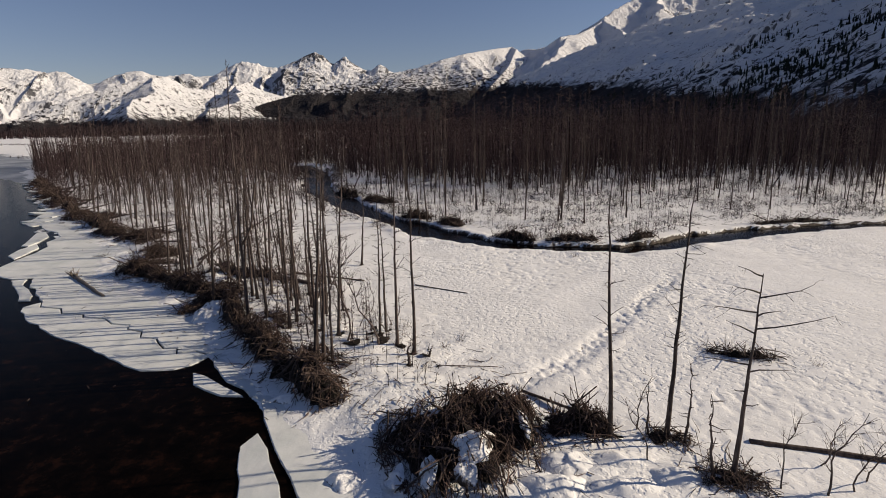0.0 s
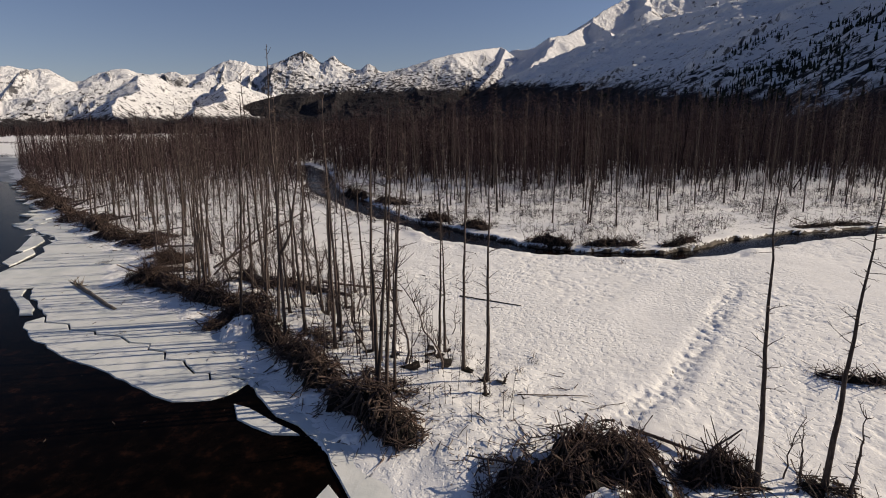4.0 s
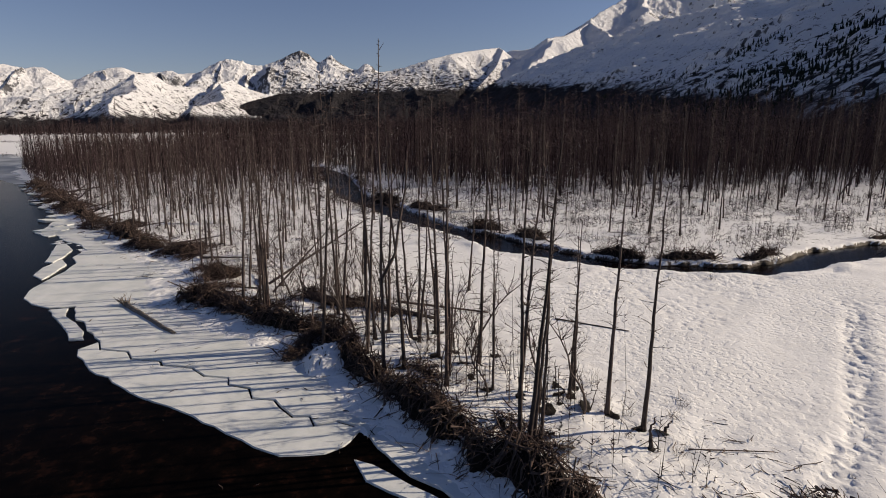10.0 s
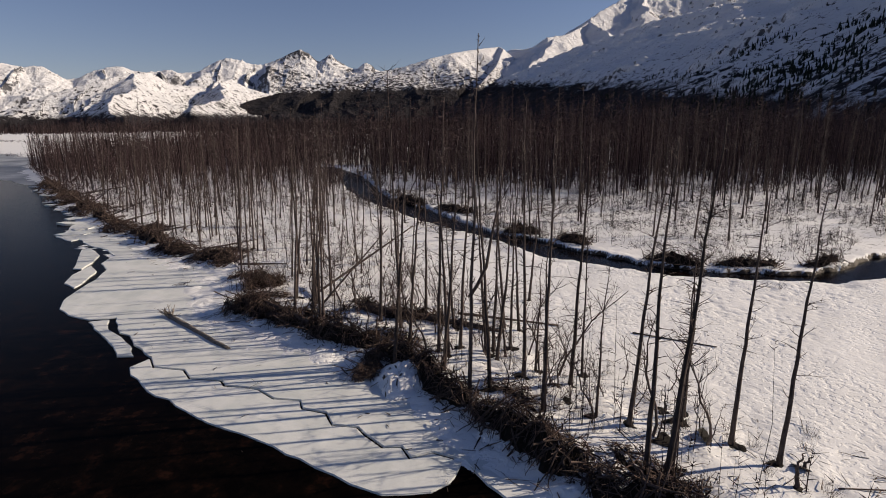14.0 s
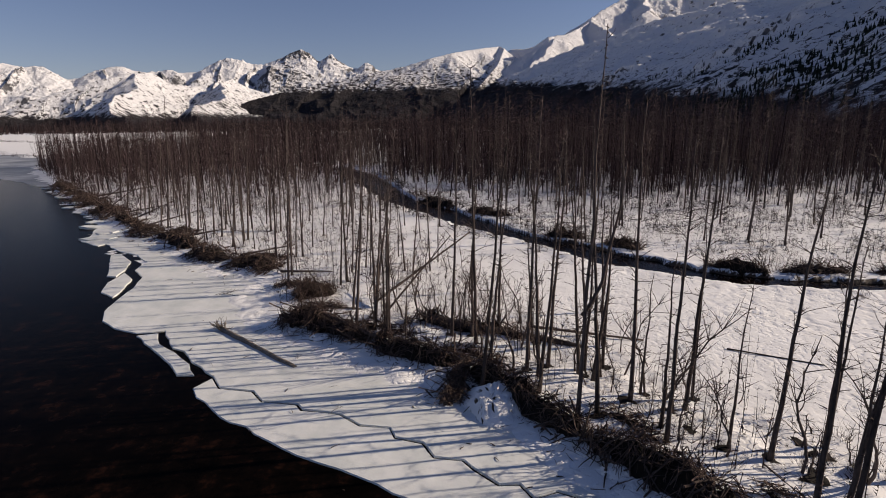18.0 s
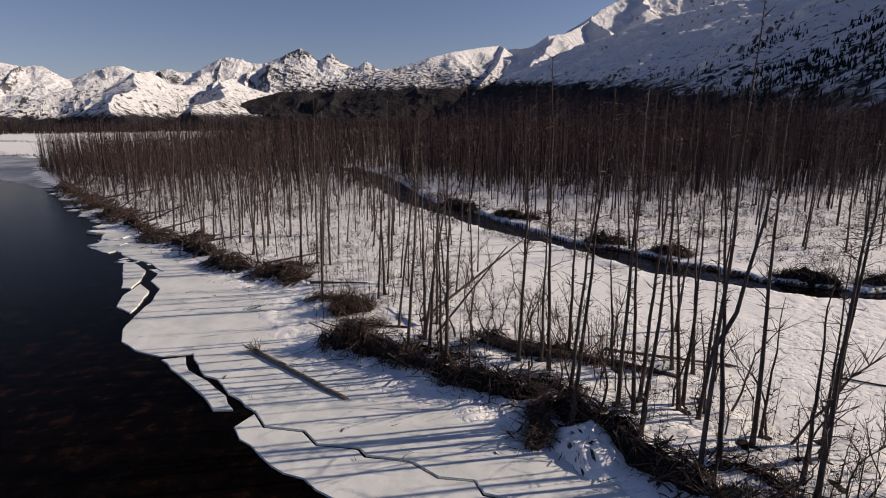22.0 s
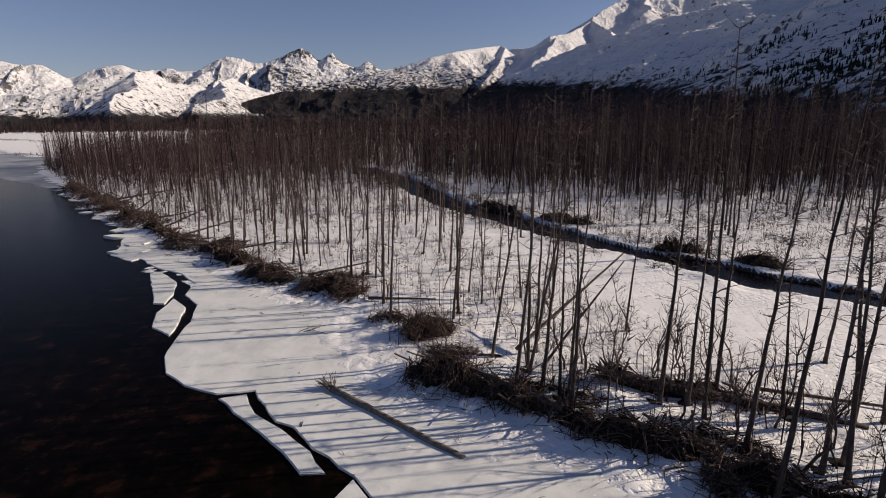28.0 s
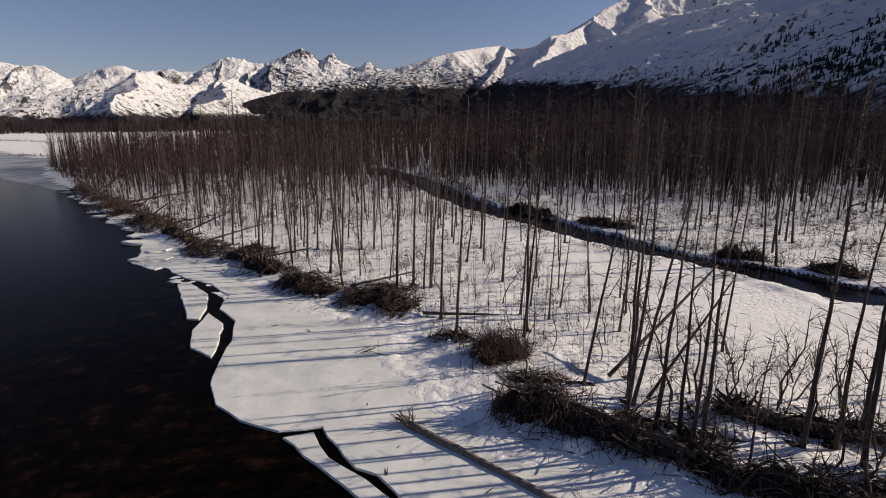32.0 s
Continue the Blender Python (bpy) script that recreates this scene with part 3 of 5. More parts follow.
far_crest = [(b, e, 4300) for b, e in (
    (-60, 4.6), (-48, 5.2), (-40, 5.1), (-36.2, 5.12), (-35.3, 4.9), (-34.5, 5.05), (-33.9, 5.0), (-33.5, 4.35), (-33.1, 3.8), (-32.6, 3.98), (-31.5, 4.15), (-30.6, 4.65), (-29.3, 5.1),
    (-28.2, 5.25), (-27.4, 4.95), (-26.3, 4.78), (-24.2, 5.1), (-23.8, 4.85), (-22.1, 4.9), (-21.0, 5.6), (-20.0, 6.05), (-18.9, 6.28), (-18.0, 6.05), (-17.2, 5.7), (-16.2, 5.7),
    (-15.4, 5.95), (-14.3, 6.4), (-13.2, 6.9), (-12.4, 7.15), (-11.7, 6.75), (-11.1, 6.2), (-10.6, 6.0), (-10.0, 6.5), (-9.6, 6.78), (-8.9, 6.15), (-7.9, 5.48), (-7.1, 5.42),
    (-6.5, 5.9), (-6.1, 6.0), (-5.3, 5.4), (-4.5, 5.1), (-2.2, 3.8), (2, 3))]
massif("mountain_range", [(far_crest, 0.62, 0.62)] + spurs(far_crest, 22, 800, 5), make_mountain("far_range", -50, 60, 0.63, scrub=0.3),
       "jagged snow-covered mountain range with bare rock faces in sun", (-60, 2), (3250, 4600), 3, 0.0026, 0.34, 0.05, 150, 0.04)
massif("foothill_west", [([(-26.6, 4.72, 3350), (-27.2, 4.62, 3000), (-28.0, 3.0, 2500), (-29.2, 1.2, 2050), (-30, 0.2, 1800)], 0.5, 0.4),
                         ([(-27.0, 4.6, 3050), (-28.2, 4.5, 3000), (-29.9, 4.1, 2950), (-33.3, 2.95, 2900), (-35.3, 2.15, 2850), (-37.3, 1.3, 2800), (-40, 0.4, 2700)], 0.5, 0.45),
                         ([(-27.0, 4.6, 3050), (-24.6, 3.8, 3200), (-22.0, 3.6, 3300)], 0.5, 0.5),
                         ([(-18.6, 4.4, 3400), (-19.8, 3.75, 3050), (-21.0, 2.4, 2500), (-23.5, 0.9, 2000)], 0.45, 0.5)],
       make_mountain("west_foothill", 150, 110, 0.58, scrub=0.035, grain=1.5, dots=0.05, forest=62), "snowy foothill, shaded and scrubby on its west flank, sunlit on its east", (-48, -14), (1700, 3450), 13, 0.0036, 0.3, 0.06, 150, 0.015)
massif("wooded_shoulder", [([(-24, 0.3, 2500), (-21.0, 1.2, 2600), (-17.3, 2.45, 2700), (-14.6, 3.15, 2760), (-11.9, 3.8, 2820), (-9.0, 4.35, 2880), (-6.2, 4.95, 2930), (-3.9, 5.28, 2980), (-2.2, 5.65, 2990), (0.1, 6.3, 3020),
                             (2.4, 6.8, 3120), (5.3, 7.18, 3330), (7.2, 7.32, 3500), (7.7, 7.1, 3400), (7.0, 5.5, 3050), (5.6, 4.0, 2650), (4.4, 2.7, 2350)], 0.5, 0.38)],
       make_mountain("dark_shoulder", 300, 140, 0.40, scrub=0.10, dots=0.06, forest=140, fall=0.014), "long shoulder, dark with woods below, snow and scrub above", (-26, 10), (1900, 3600), 29, 0.0040, 0.2, 0.06, 150, 0.008)
east_crest = [(7.6, 6.4, 3700), (8.4, 7.05, 3650), (9.8, 7.06, 3500), (10.6, 7.25, 3420), (12.0, 8.05, 3300), (13.6, 8.2, 3500), (15.2, 8.8, 3760), (16.2, 9.4, 3930), (16.7, 10.0, 4050), (18.0, 10.6, 4280), (18.7, 10.95, 4400),
              (20.7, 11.75, 4600), (23, 12.2, 4700), (26, 12.1, 4750), (34, 11.0, 4750)]
massif("mountain_peak_east", [(east_crest, 0.6, 0.6), ([(12.2, 8.0, 3300), (11.4, 6.0, 2950), (9.6, 4.4, 2700), (8.0, 3.2, 2500)], 0.42, 0.6), ([(16.5, 9.6, 3980), (17.6, 8.2, 3500), (18.4, 7.0, 3200)], 0.5, 0.6), ([(20.7, 11.6, 4550), (21.0, 9.8, 4000)], 0.7, 0.7)],
       make_mountain("east_peak", 60, 70, 0.50, scrub=0.1), "bright snowy peak with bare rock ribs", (4, 34), (2400, 4900), 23, 0.0030, 0.26, 0.06, 150, 0.02)
slope_east, SLOPE = ridge("mountain_slope_east", [(3.6, 1.6, 3500), (5.3, 3.2, 3250), (8.1, 4.5, 2800), (10.9, 5.4, 2450), (13.7, 6.6, 2330), (16.3, 7.45, 2200), (18.4, 7.95, 2100), (20.4, 8.65, 1980), (21.8, 9.0, 1910), (23.8, 9.3, 1800),
         (26.1, 9.65, 1680), (28.3, 9.95, 1550), (30.4, 10.2, 1440), (36, 10.8, 1260), (45, 14, 1060), (60, 18, 900), (80, 20, 800), (110, 20, 800), (130, 18, 850)],
         make_mountain("east_slope", 90, 70, 0.32, scrub=0.06, grain=3.0, dots=0.09, forest=8.0, fall=0.074), "shaded snow slope with scrub, sunlit ledges and dark spruces", (-0.93, -0.37), 2.18, 0.10, 33, 0.006, steps=190, count=1400, benches=15.0)


# ---- trees ----
def tube(bm, pts, radii, sides):
    """A tapered tube along points."""
    rings = []
    a = (pts[1] - pts[0]).orthogonal()
    for k, p in enumerate(pts):
        way = (pts[min(k + 1, len(pts) - 1)] - pts[max(k - 1, 0)]).normalized()
        a = (a - way * a.dot(way)).normalized()
        b = way.cross(a)
        rings.append([bm.verts.new(p + (a * math.cos(2 * math.pi * s / sides) + b * math.sin(2 * math.pi * s / sides)) * radii[k]) for s in range(sides)])
    for r, q in zip(rings, rings[1:]):
        for s in range(sides):
            bm.faces.new((r[s], r[(s + 1) % sides], q[(s + 1) % sides], q[s])).smooth = True
    bm.faces.new(rings[-1])
    bm.faces.new(list(reversed(rings[0])))


def limb(bm, rng, start, way, length, radius, fork=2, droop=0.0, sides=4):
    """A bare, crooked limb with side twigs."""
    pts, p, d = [start.copy()], start.copy(), way.normalized()
    n = 4 if fork else 3
    for k in range(n):
        d = (d + Vector((rng.uniform(-0.22, 0.22), rng.uniform(-0.22, 0.22), rng.uniform(-0.15, 0.2) - droop))).normalized()
        p = p + d * length / n
        pts.append(p.copy())
    tube(bm, pts, [radius * (1 - 0.8 * k / n) for k in range(n + 1)], sides)
    for _ in range(fork):
        k = rng.randrange(1, n)
        side = (d + Vector((rng.uniform(-1, 1), rng.uniform(-1, 1), rng.uniform(-0.2, 0.7)))).normalized()
        limb(bm, rng, pts[k], side, length * rng.uniform(0.3, 0.55), radius * 0.5, 0, droop, 3)


def trunk_mesh(seed, height, girth, wobble=0.055, sides=8):
    """A slender trunk; returns the mesh and its middle line."""
    rng = random.Random(seed)
    n = 14
    pts, off = [], Vector((0, 0, 0))
    for k in range(n + 1):
        f = k / n
        off = off + Vector((rng.uniform(-wobble, wobble), rng.uniform(-wobble, wobble), 0)) * (0.4 + f)
        pts.append(Vector((off.x, off.y, -0.35 + f * (height + 0.35))))
    radii = [girth / 2 * ((1.3 if k == 0 else 1) * (1 - 0.86 * (k / n) ** 0.9)) for k in range(n + 1)]
    bm = bmesh.new()
    tube(bm, pts, radii, sides)
    data = bpy.data.meshes.new("trunk")
    bm.to_mesh(data)
    bm.free()
    data.materials.append(BARK)
    return data, pts, radii


def tree_meshes(seed, height=13.0, girth=0.22, limbs=60, low=0.28, reach=1.25):
    data, pts, radii = trunk_mesh(seed, height, girth)
    rng = random.Random(seed + 500)
    bm = bmesh.new()
    for k in range(limbs):
        f = low + (1 - low) * rng.random() ** 0.85
        i = min(int(f * 14), 13)
        start = pts[i].lerp(pts[i + 1], f * 14 - i)
        turn = rng.uniform(0, 2 * math.pi)
        rise = rng.uniform(-0.15, 1.0)
        way = Vector((math.cos(turn), math.sin(turn), rise))
        limb(bm, rng, start, way, reach * rng.uniform(0.25, 1.3) * rng.choice((0.5, 1, 1)) * (1.15 - 0.5 * f), 0.016 + 0.012 * (1 - f), rng.choice((1, 2, 3)), 0.06)
    for _ in range(16):
        f = rng.uniform(0.03, 0.5)
        i = min(int(f * 14), 13)
        turn = rng.uniform(0, 2 * math.pi)
        limb(bm, rng, pts[i].lerp(pts[i + 1], f * 14 - i), Vector((math.cos(turn), math.sin(turn), rng.uniform(-0.3, 0.6))), girth / 2 + rng.uniform(0.06, 0.35), 0.016, 0)
    twigs = bpy.data.meshes.new("branches")
    bm.to_mesh(twigs)
    bm.free()
    twigs.materials.append(TWIG)
    return data, twigs


def mound_mesh(seed):
    """Twigs, roots and litter where the snow has melted round a trunk."""
    rng = random.Random(seed)
    bm = bmesh.new()
    rings = []
    for k, (r, z) in enumerate(((0.10, 0.20), (0.22, 0.13), (0.38, 0.05), (0.52, -0.12))):
        rings.append([bm.verts.new((r * rng.uniform(0.7, 1.35) * math.cos(s * 0.5236), r * rng.uniform(0.7, 1.35) * math.sin(s * 0.5236), z + rng.uniform(-0.03, 0.04))) for s in range(12)])
    for p, q in zip(rings, rings[1:]):
        for s in range(12):
            bm.faces.new((p[s], q[s], q[(s + 1) % 12], p[(s + 1) % 12]))
    bm.faces.new(rings[0])
    for _ in range(20):
        a = rng.uniform(0, 6.28)
        limb(bm, rng, Vector((0.25 * math.cos(a), 0.25 * math.sin(a), 0.02)), Vector((math.cos(a), math.sin(a), rng.uniform(0.4, 1.6))), rng.uniform(0.3, 0.9), 0.008, 1, sides=3)
    data = bpy.data.meshes.new("root_mound")
    bm.to_mesh(data)
    bm.free()
    data.materials.append(DEBRIS_SHADE)
    return data


MOUNDS = [mound_mesh(60 + k) for k in range(4)]
KINDS = [tree_meshes(100 + k, limbs=34 + 5 * k, low=0.22 + 0.05 * (k % 4), reach=0.95 + 0.12 * (k % 5)) for k in range(8)]
KINDS.append(tree_meshes(171, limbs=30, low=0.35, reach=0.42))
SNAG = [tree_meshes(180 + k, height=2.4, girth=0.15, limbs=5, low=0.4, reach=0.6) for k in range(3)]
count = [0]


def grow(x, y, height, dx=0.0, dy=0.0, girth=0.22, kind=None, label="slender bare tree with grey-brown bark standing in snow", group="bare riverside trees"):
    count[0] += 1
    rng = random.Random(count[0] * 7)
    snag = height < 4
    trunk, twigs = SNAG[count[0] % 3] if snag else KINDS[count[0] % 8 if kind is None else kind]
    z = snow_z(x, y)
    if snag:
        label, group = "short broken dead trunk standing in snow", "broken trunks"
    t = thing("dead_snag" if snag else "bare_tree", label, "tree", group=group)
    tall = height / (2.4 if snag else 13.0)
    wide = min(girth * 0.8, 0.21) / (0.15 if snag else 0.22)
    lean = Vector((dx, dy, max(height, 0.5))).to_track_quat("Z", "Y").to_matrix().to_4x4()
    t.matrix_basis = Matrix.Translation((x, y, z)) @ lean @ pose(0, 0, 0, 0, 0, rng.uniform(0, 360))
    a = part("trunk", trunk, None, t)
    a.scale = (wide, wide, tall)
    b = part("crown", twigs, None, t)
    tagged(b, kind="stuff")
    near = group == "bare riverside trees" or snag
    c = part("root_litter", MOUNDS[count[0] % 4], None, t, "dark litter round the foot") if near else None
    if near:
        tagged(c, "dark litter round the foot", kind="stuff")
        c.matrix_basis = lean.inverted() @ pose(0, 0, -0.03, 0, 0, rng.uniform(0, 360)) @ Matrix.Diagonal((rng.uniform(0.5, 1.3), rng.uniform(0.5, 1.1), rng.uniform(0.1, 0.28), 1))
    b.scale = (max(0.75, min(1.2, tall)), max(0.75, min(1.2, tall)), tall)
    return t


grow(6.0, 18.1, 9.6, -0.2, 0.1, 0.28)
grow(8.1, 18.0, 9.2, 0.2, -0.1, 0.32)
grow(8.7, 15.6, 2.9, -0.1, 0.1, 0.17)
grow(8.6, 17.6, 3.0, -0.0, 0.0, 0.17)
grow(7.5, 18.2, 2.1, -0.2, 0.1, 0.15)
grow(-6.6, 24.3, 12.0, 1.0, 0.3, 0.39)
grow(-6.2, 28.4, 11.0, 0.8, 0.2, 0.32)
grow(-7.3, 44.4, 6.8, 0.6, 0.1, 0.29)
grow(-4.5, 29.2, 1.5, -0.1, 0.0, 0.13)
grow(-3.9, 28.8, 8.0, 0.3, -0.1, 0.21)
grow(-6.3, 24.9, 9.7, 0.6, -0.1, 0.24)
grow(-9.4, 29.8, 11.4, 0.2, 0.0, 0.38)
grow(-10.7, 34.8, 8.6, 0.8, 0.1, 0.26)
grow(-13.5, 33.9, 11.4, 0.9, 0.2, 0.38)
grow(-15.3, 37.5, 11.0, 0.9, 0.2, 0.32)
grow(-16.0, 34.7, 13.4, 1.1, 0.3, 0.42)
grow(-1.8, 25.8, 9.7, 0.3, -0.2, 0.27)
grow(-2.8, 27.1, 9.9, 0.1, -0.1, 0.29)
grow(-6.7, 25.5, 11.5, 0.2, -0.1, 0.30)
grow(-7.7, 31.9, 11.3, 0.5, -0.1, 0.40)
forked = grow(-12.4, 31.4, 15.3, 0.2, -0.0, 0.34, kind=8)
fork = bmesh.new()
tube(fork, [Vector(p) for p in ((0.0, 0.0, 4.6), (0.35, 0.05, 5.1), (0.75, 0.1, 5.9), (0.95, 0.1, 7.2), (1.3, 0.15, 8.8), (1.45, 0.1, 10.6))], [0.085, 0.08, 0.07, 0.058, 0.042, 0.018], 7)
fork_rng = random.Random(12)
for p in ((0.75, 0.1, 5.9), (0.95, 0.1, 7.2), (1.1, 0.12, 8.0), (1.3, 0.15, 8.8), (1.4, 0.12, 9.7)):
    limb(fork, fork_rng, Vector(p), Vector((fork_rng.uniform(-0.4, 1), fork_rng.uniform(-0.6, 0.6), 0.5)), fork_rng.uniform(0.6, 1.3), 0.018, 2)
part("fork", fork, BARK, forked, "second stem forking off").matrix_basis = forked.matrix_basis.to_3x3().inverted().to_4x4()
grow(-13.7, 35.9, 13.1, 0.4, 0.0, 0.40)
grow(-17.2, 40.6, 12.7, 0.5, 0.1, 0.35)
grow(-9.2, 30.7, 7.2, 0.1, -0.0, 0.23)
grow(-9.7, 32.8, 12.7, 0.0, -0.0, 0.33)
grow(-3.6, 29.2, 7.1, 0.0, -0.0, 0.22)
grow(-7.3, 29.2, 6.5, 0.2, -0.1, 0.17)
grow(-21.8, 42.4, 9.4, 0.8, 0.2, 0.33)
grow(-22.9, 42.5, 11.8, 0.9, 0.3, 0.34)
grow(-10.8, 36.1, 9.8, 0.3, -0.0, 0.25)
grow(-10.2, 35.3, 4.7, -0.5, 0.0, 0.18)
grow(-9.0, 33.4, 5.7, 0.2, -0.1, 0.18)
grow(-6.8, 33.0, 7.8, -0.2, 0.1, 0.18)
grow(-5.9, 25.2, 7.5, 0.2, -0.1, 0.21)
grow(-12.5, 36.4, 11.8, 0.4, -0.1, 0.29)
grow(-12.7, 39.4, 6.7, -0.5, 0.1, 0.23)
grow(-9.8, 36.2, 9.1, 0.1, -0.0, 0.23)
grow(-3.4, 30.2, 0.8, -0.2, 0.1, 0.11)
grow(-13.2, 35.4, 10.7, -0.5, 0.3, 0.28)
grow(-11.4, 31.9, 12.3, -0.6, 0.5, 0.32)
grow(-15.9, 39.4, 14.6, -0.2, 0.1, 0.33)
grow(-21.3, 46.4, 9.7, 0.2, -0.0, 0.29)
grow(-20.9, 40.6, 9.5, 0.4, -0.1, 0.27)
grow(-11.2, 35.6, 9.8, -0.6, 0.5, 0.26)
grow(-14.4, 41.4, 10.0, 0.1, -0.0, 0.28)
grow(-19.8, 39.5, 5.0, 0.2, -0.0, 0.13)
grow(-9.7, 39.5, 9.3, -0.6, 0.4, 0.28)
grow(-8.9, 39.0, 9.1, -0.5, 0.3, 0.25)
grow(-23.6, 45.9, 12.3, 1.5, -0.5, 0.21)
grow(-22.0, 44.8, 11.2, 0.0, -0.0, 0.27)
grow(-22.0, 44.1, 12.0, 1.7, -0.7, 0.24)
grow(-21.1, 41.8, 8.8, -0.1, 0.0, 0.22)
grow(-20.8, 41.3, 9.7, 0.1, -0.1, 0.23)
grow(-16.0, 40.5, 9.3, 0.1, -0.1, 0.24)
grow(-25.0, 52.7, 12.2, 0.0, -0.0, 0.33)
grow(-31.8, 62.2, 14.4, 0.6, 0.0, 0.38)
grow(-30.5, 61.4, 11.7, 0.3, 0.0, 0.33)
grow(-33.0, 61.2, 11.7, 0.5, 0.0, 0.29)
grow(-38.6, 65.6, 12.6, 1.4, 0.3, 0.32)
grow(-51.7, 77.9, 13.5, 1.4, 0.5, 0.35)
grow(-50.2, 76.5, 15.5, 1.5, 0.6, 0.39)
grow(-47.6, 76.2, 11.9, 1.3, 0.4, 0.34)
grow(-45.6, 74.1, 13.4, 1.2, 0.4, 0.38)
grow(-43.0, 72.2, 11.3, 0.7, 0.2, 0.31)
grow(-41.5, 70.5, 13.2, 1.0, 0.2, 0.35)
grow(-41.3, 74.1, 10.8, 0.6, 0.1, 0.27)
grow(-38.2, 69.3, 12.7, 0.9, 0.1, 0.35)
grow(-37.1, 73.9, 11.2, 0.5, 0.1, 0.32)
grow(-35.9, 73.8, 12.7, 0.6, 0.1, 0.32)
grow(-57.6, 86.8, 14.5, 1.3, 0.5, 0.40)
grow(-61.5, 91.9, 12.0, 1.5, 0.7, 0.36)
grow(-64.9, 94.6, 12.7, 1.5, 0.7, 0.37)
grow(-70.1, 102.3, 12.1, 1.2, 0.6, 0.41)
grow(-28.2, 78.7, 12.7, 0.4, -0.0, 0.42)
grow(-25.7, 73.4, 9.6, 0.5, -0.0, 0.32)
grow(-25.1, 62.2, 10.1, 0.5, -0.1, 0.30)
grow(-17.2, 75.1, 9.9, 0.1, -0.0, 0.33)
grow(-3.3, 65.4, 11.3, -0.7, 0.5, 0.42)
grow(-2.3, 65.3, 12.2, -0.9, 0.6, 0.42)
grow(4.3, 73.2, 13.2, -0.6, 0.4, 0.49)
grow(-0.1, 82.2, 13.0, -0.3, 0.1, 0.50)

grow(-2.0, 24.5, 1.3, 0.1, 0.0, 0.34)
grow(-1.0, 25.6, 0.6, 0.2, 0.0, 0.2)
grow(-4.6, 28.0, 1.6, -0.1, 0.0, 0.1)
grow(-5.4, 27.6, 1.8, 0.2, 0.0, 0.12)
grow(-3.4, 27.4, 1.4, 0.4, 0.0, 0.08)
grow(-8.0, 30.6, 1.9, 0.2, 0.0, 0.1)
grow(-8.6, 31.8, 2.2, -0.2, 0.0, 0.1)


def snag_tree(x, y, height, lean):
    """A dead tree with separate long bare limbs."""
    t = thing("dead_tree", "leaning dead tree with long bare limbs and a broken top", "tree", (x, y, snow_z(x, y)), "bare riverside trees")
    data, pts, _ = trunk_mesh(991, height, 0.2, 0.02)
    turn = pose(0, 0, 0, 0, lean, 0)
    part("trunk", data, None, t).matrix_basis = turn
    r = random.Random(5)
    for f, side, length, rise, curl in ((0.985, -1, 0.85, 0.55, -0.1), (0.92, -1, 1.25, 0.35, -0.05), (0.90, 1, 1.45, 0.05, 0.25), (0.83, -1, 1.6, 0.22, -0.1), (0.82, 1, 0.8, 0.4, -0.2), (0.76, 1, 2.2, 0.15, 0.1),
                                        (0.74, -1, 0.95, 0.45, 0.0), (0.66, 1, 1.5, 0.2, -0.4), (0.60, -1, 1.4, 0.1, -0.05), (0.57, 1, 1.5, 0.05, -0.1), (0.47, -1, 0.5, 0.3, 0.0), (0.40, 1, 0.5, 0.2, 0.1)):
        bm = bmesh.new()
        k = min(13, int(f * 14))
        start = pts[k].lerp(pts[k + 1], f * 14 - k)
        way = Vector((side, r.uniform(-0.4, 0.4), rise)).normalized()
        arm = [start + way * length * g + Vector((0, 0, curl * length * g * g)) + Vector((r.uniform(-1, 1), r.uniform(-1, 1), r.uniform(-1, 1))) * 0.025 for g in (0, 0.25, 0.5, 0.75, 1.0)]
        tube(bm, arm, [0.03, 0.025, 0.019, 0.013, 0.006], 5)
        for g in (2, 3, 4) if length > 1 else (3,):
            limb(bm, r, arm[g], Vector((side * 0.8, r.uniform(-0.8, 0.8), r.uniform(-0.9, 0.5))), length * r.uniform(0.2, 0.4), 0.009, 1, 0.12, 3)
        part("limb", bm, BARK, t).matrix_basis = turn
    part("root_mound", MOUNDS[1], None, t, "dark litter round the foot")


snag_tree(9.3, 15.5, 7.0, 1.5)


def scatter(n, inside, box, seed, gap):
    """Up to n places in a box (x0, y0, x1, y1) that suit, each at least gap metres from the rest."""
    rng = random.Random(seed)
    out = []
    for _ in range(n * 12):
        p = (rng.uniform(box[0], box[2]), rng.uniform(box[1], box[3]))
        if all((p[0] - q[0]) ** 2 + (p[1] - q[1]) ** 2 > gap * gap for q in out) and inside(*p):
            out.append(p)
            if len(out) >= n:
                break
    return out


def line_gap(line, x, y):
    """As along(), for one place."""
    best = (1e9, 0.0, 1.0)
    for k, (a, b) in enumerate(zip(line, line[1:])):
        dx, dy = b[0] - a[0], b[1] - a[1]
        s = min(1.0, max(0.0, ((x - a[0]) * dx + (y - a[1]) * dy) / (dx * dx + dy * dy)))
        d = math.hypot(x - a[0] - s * dx, y - a[1] - s * dy)
        if d < best[0]:
            best = (d, a[2] + (b[2] - a[2]) * s if len(a) > 2 else 0.0, -1.0 if dx * (y - a[1]) - dy * (x - a[0]) > 0 else 1.0)
    return best


def bank_side(x, y):
    d, _, s = line_gap(BANK, x, y)
    return d * s


def creek_side(x, y):
    d, w, _ = line_gap(CREEK, x, y)
    return d - w


def in_strip(x, y):
    """The wooded strip between river and creek, upstream of the open snowfield."""
    return bank_side(x, y) > 0.8 and creek_side(x, y) > 1.5 and x < -14 - (y - 48) * 0.25


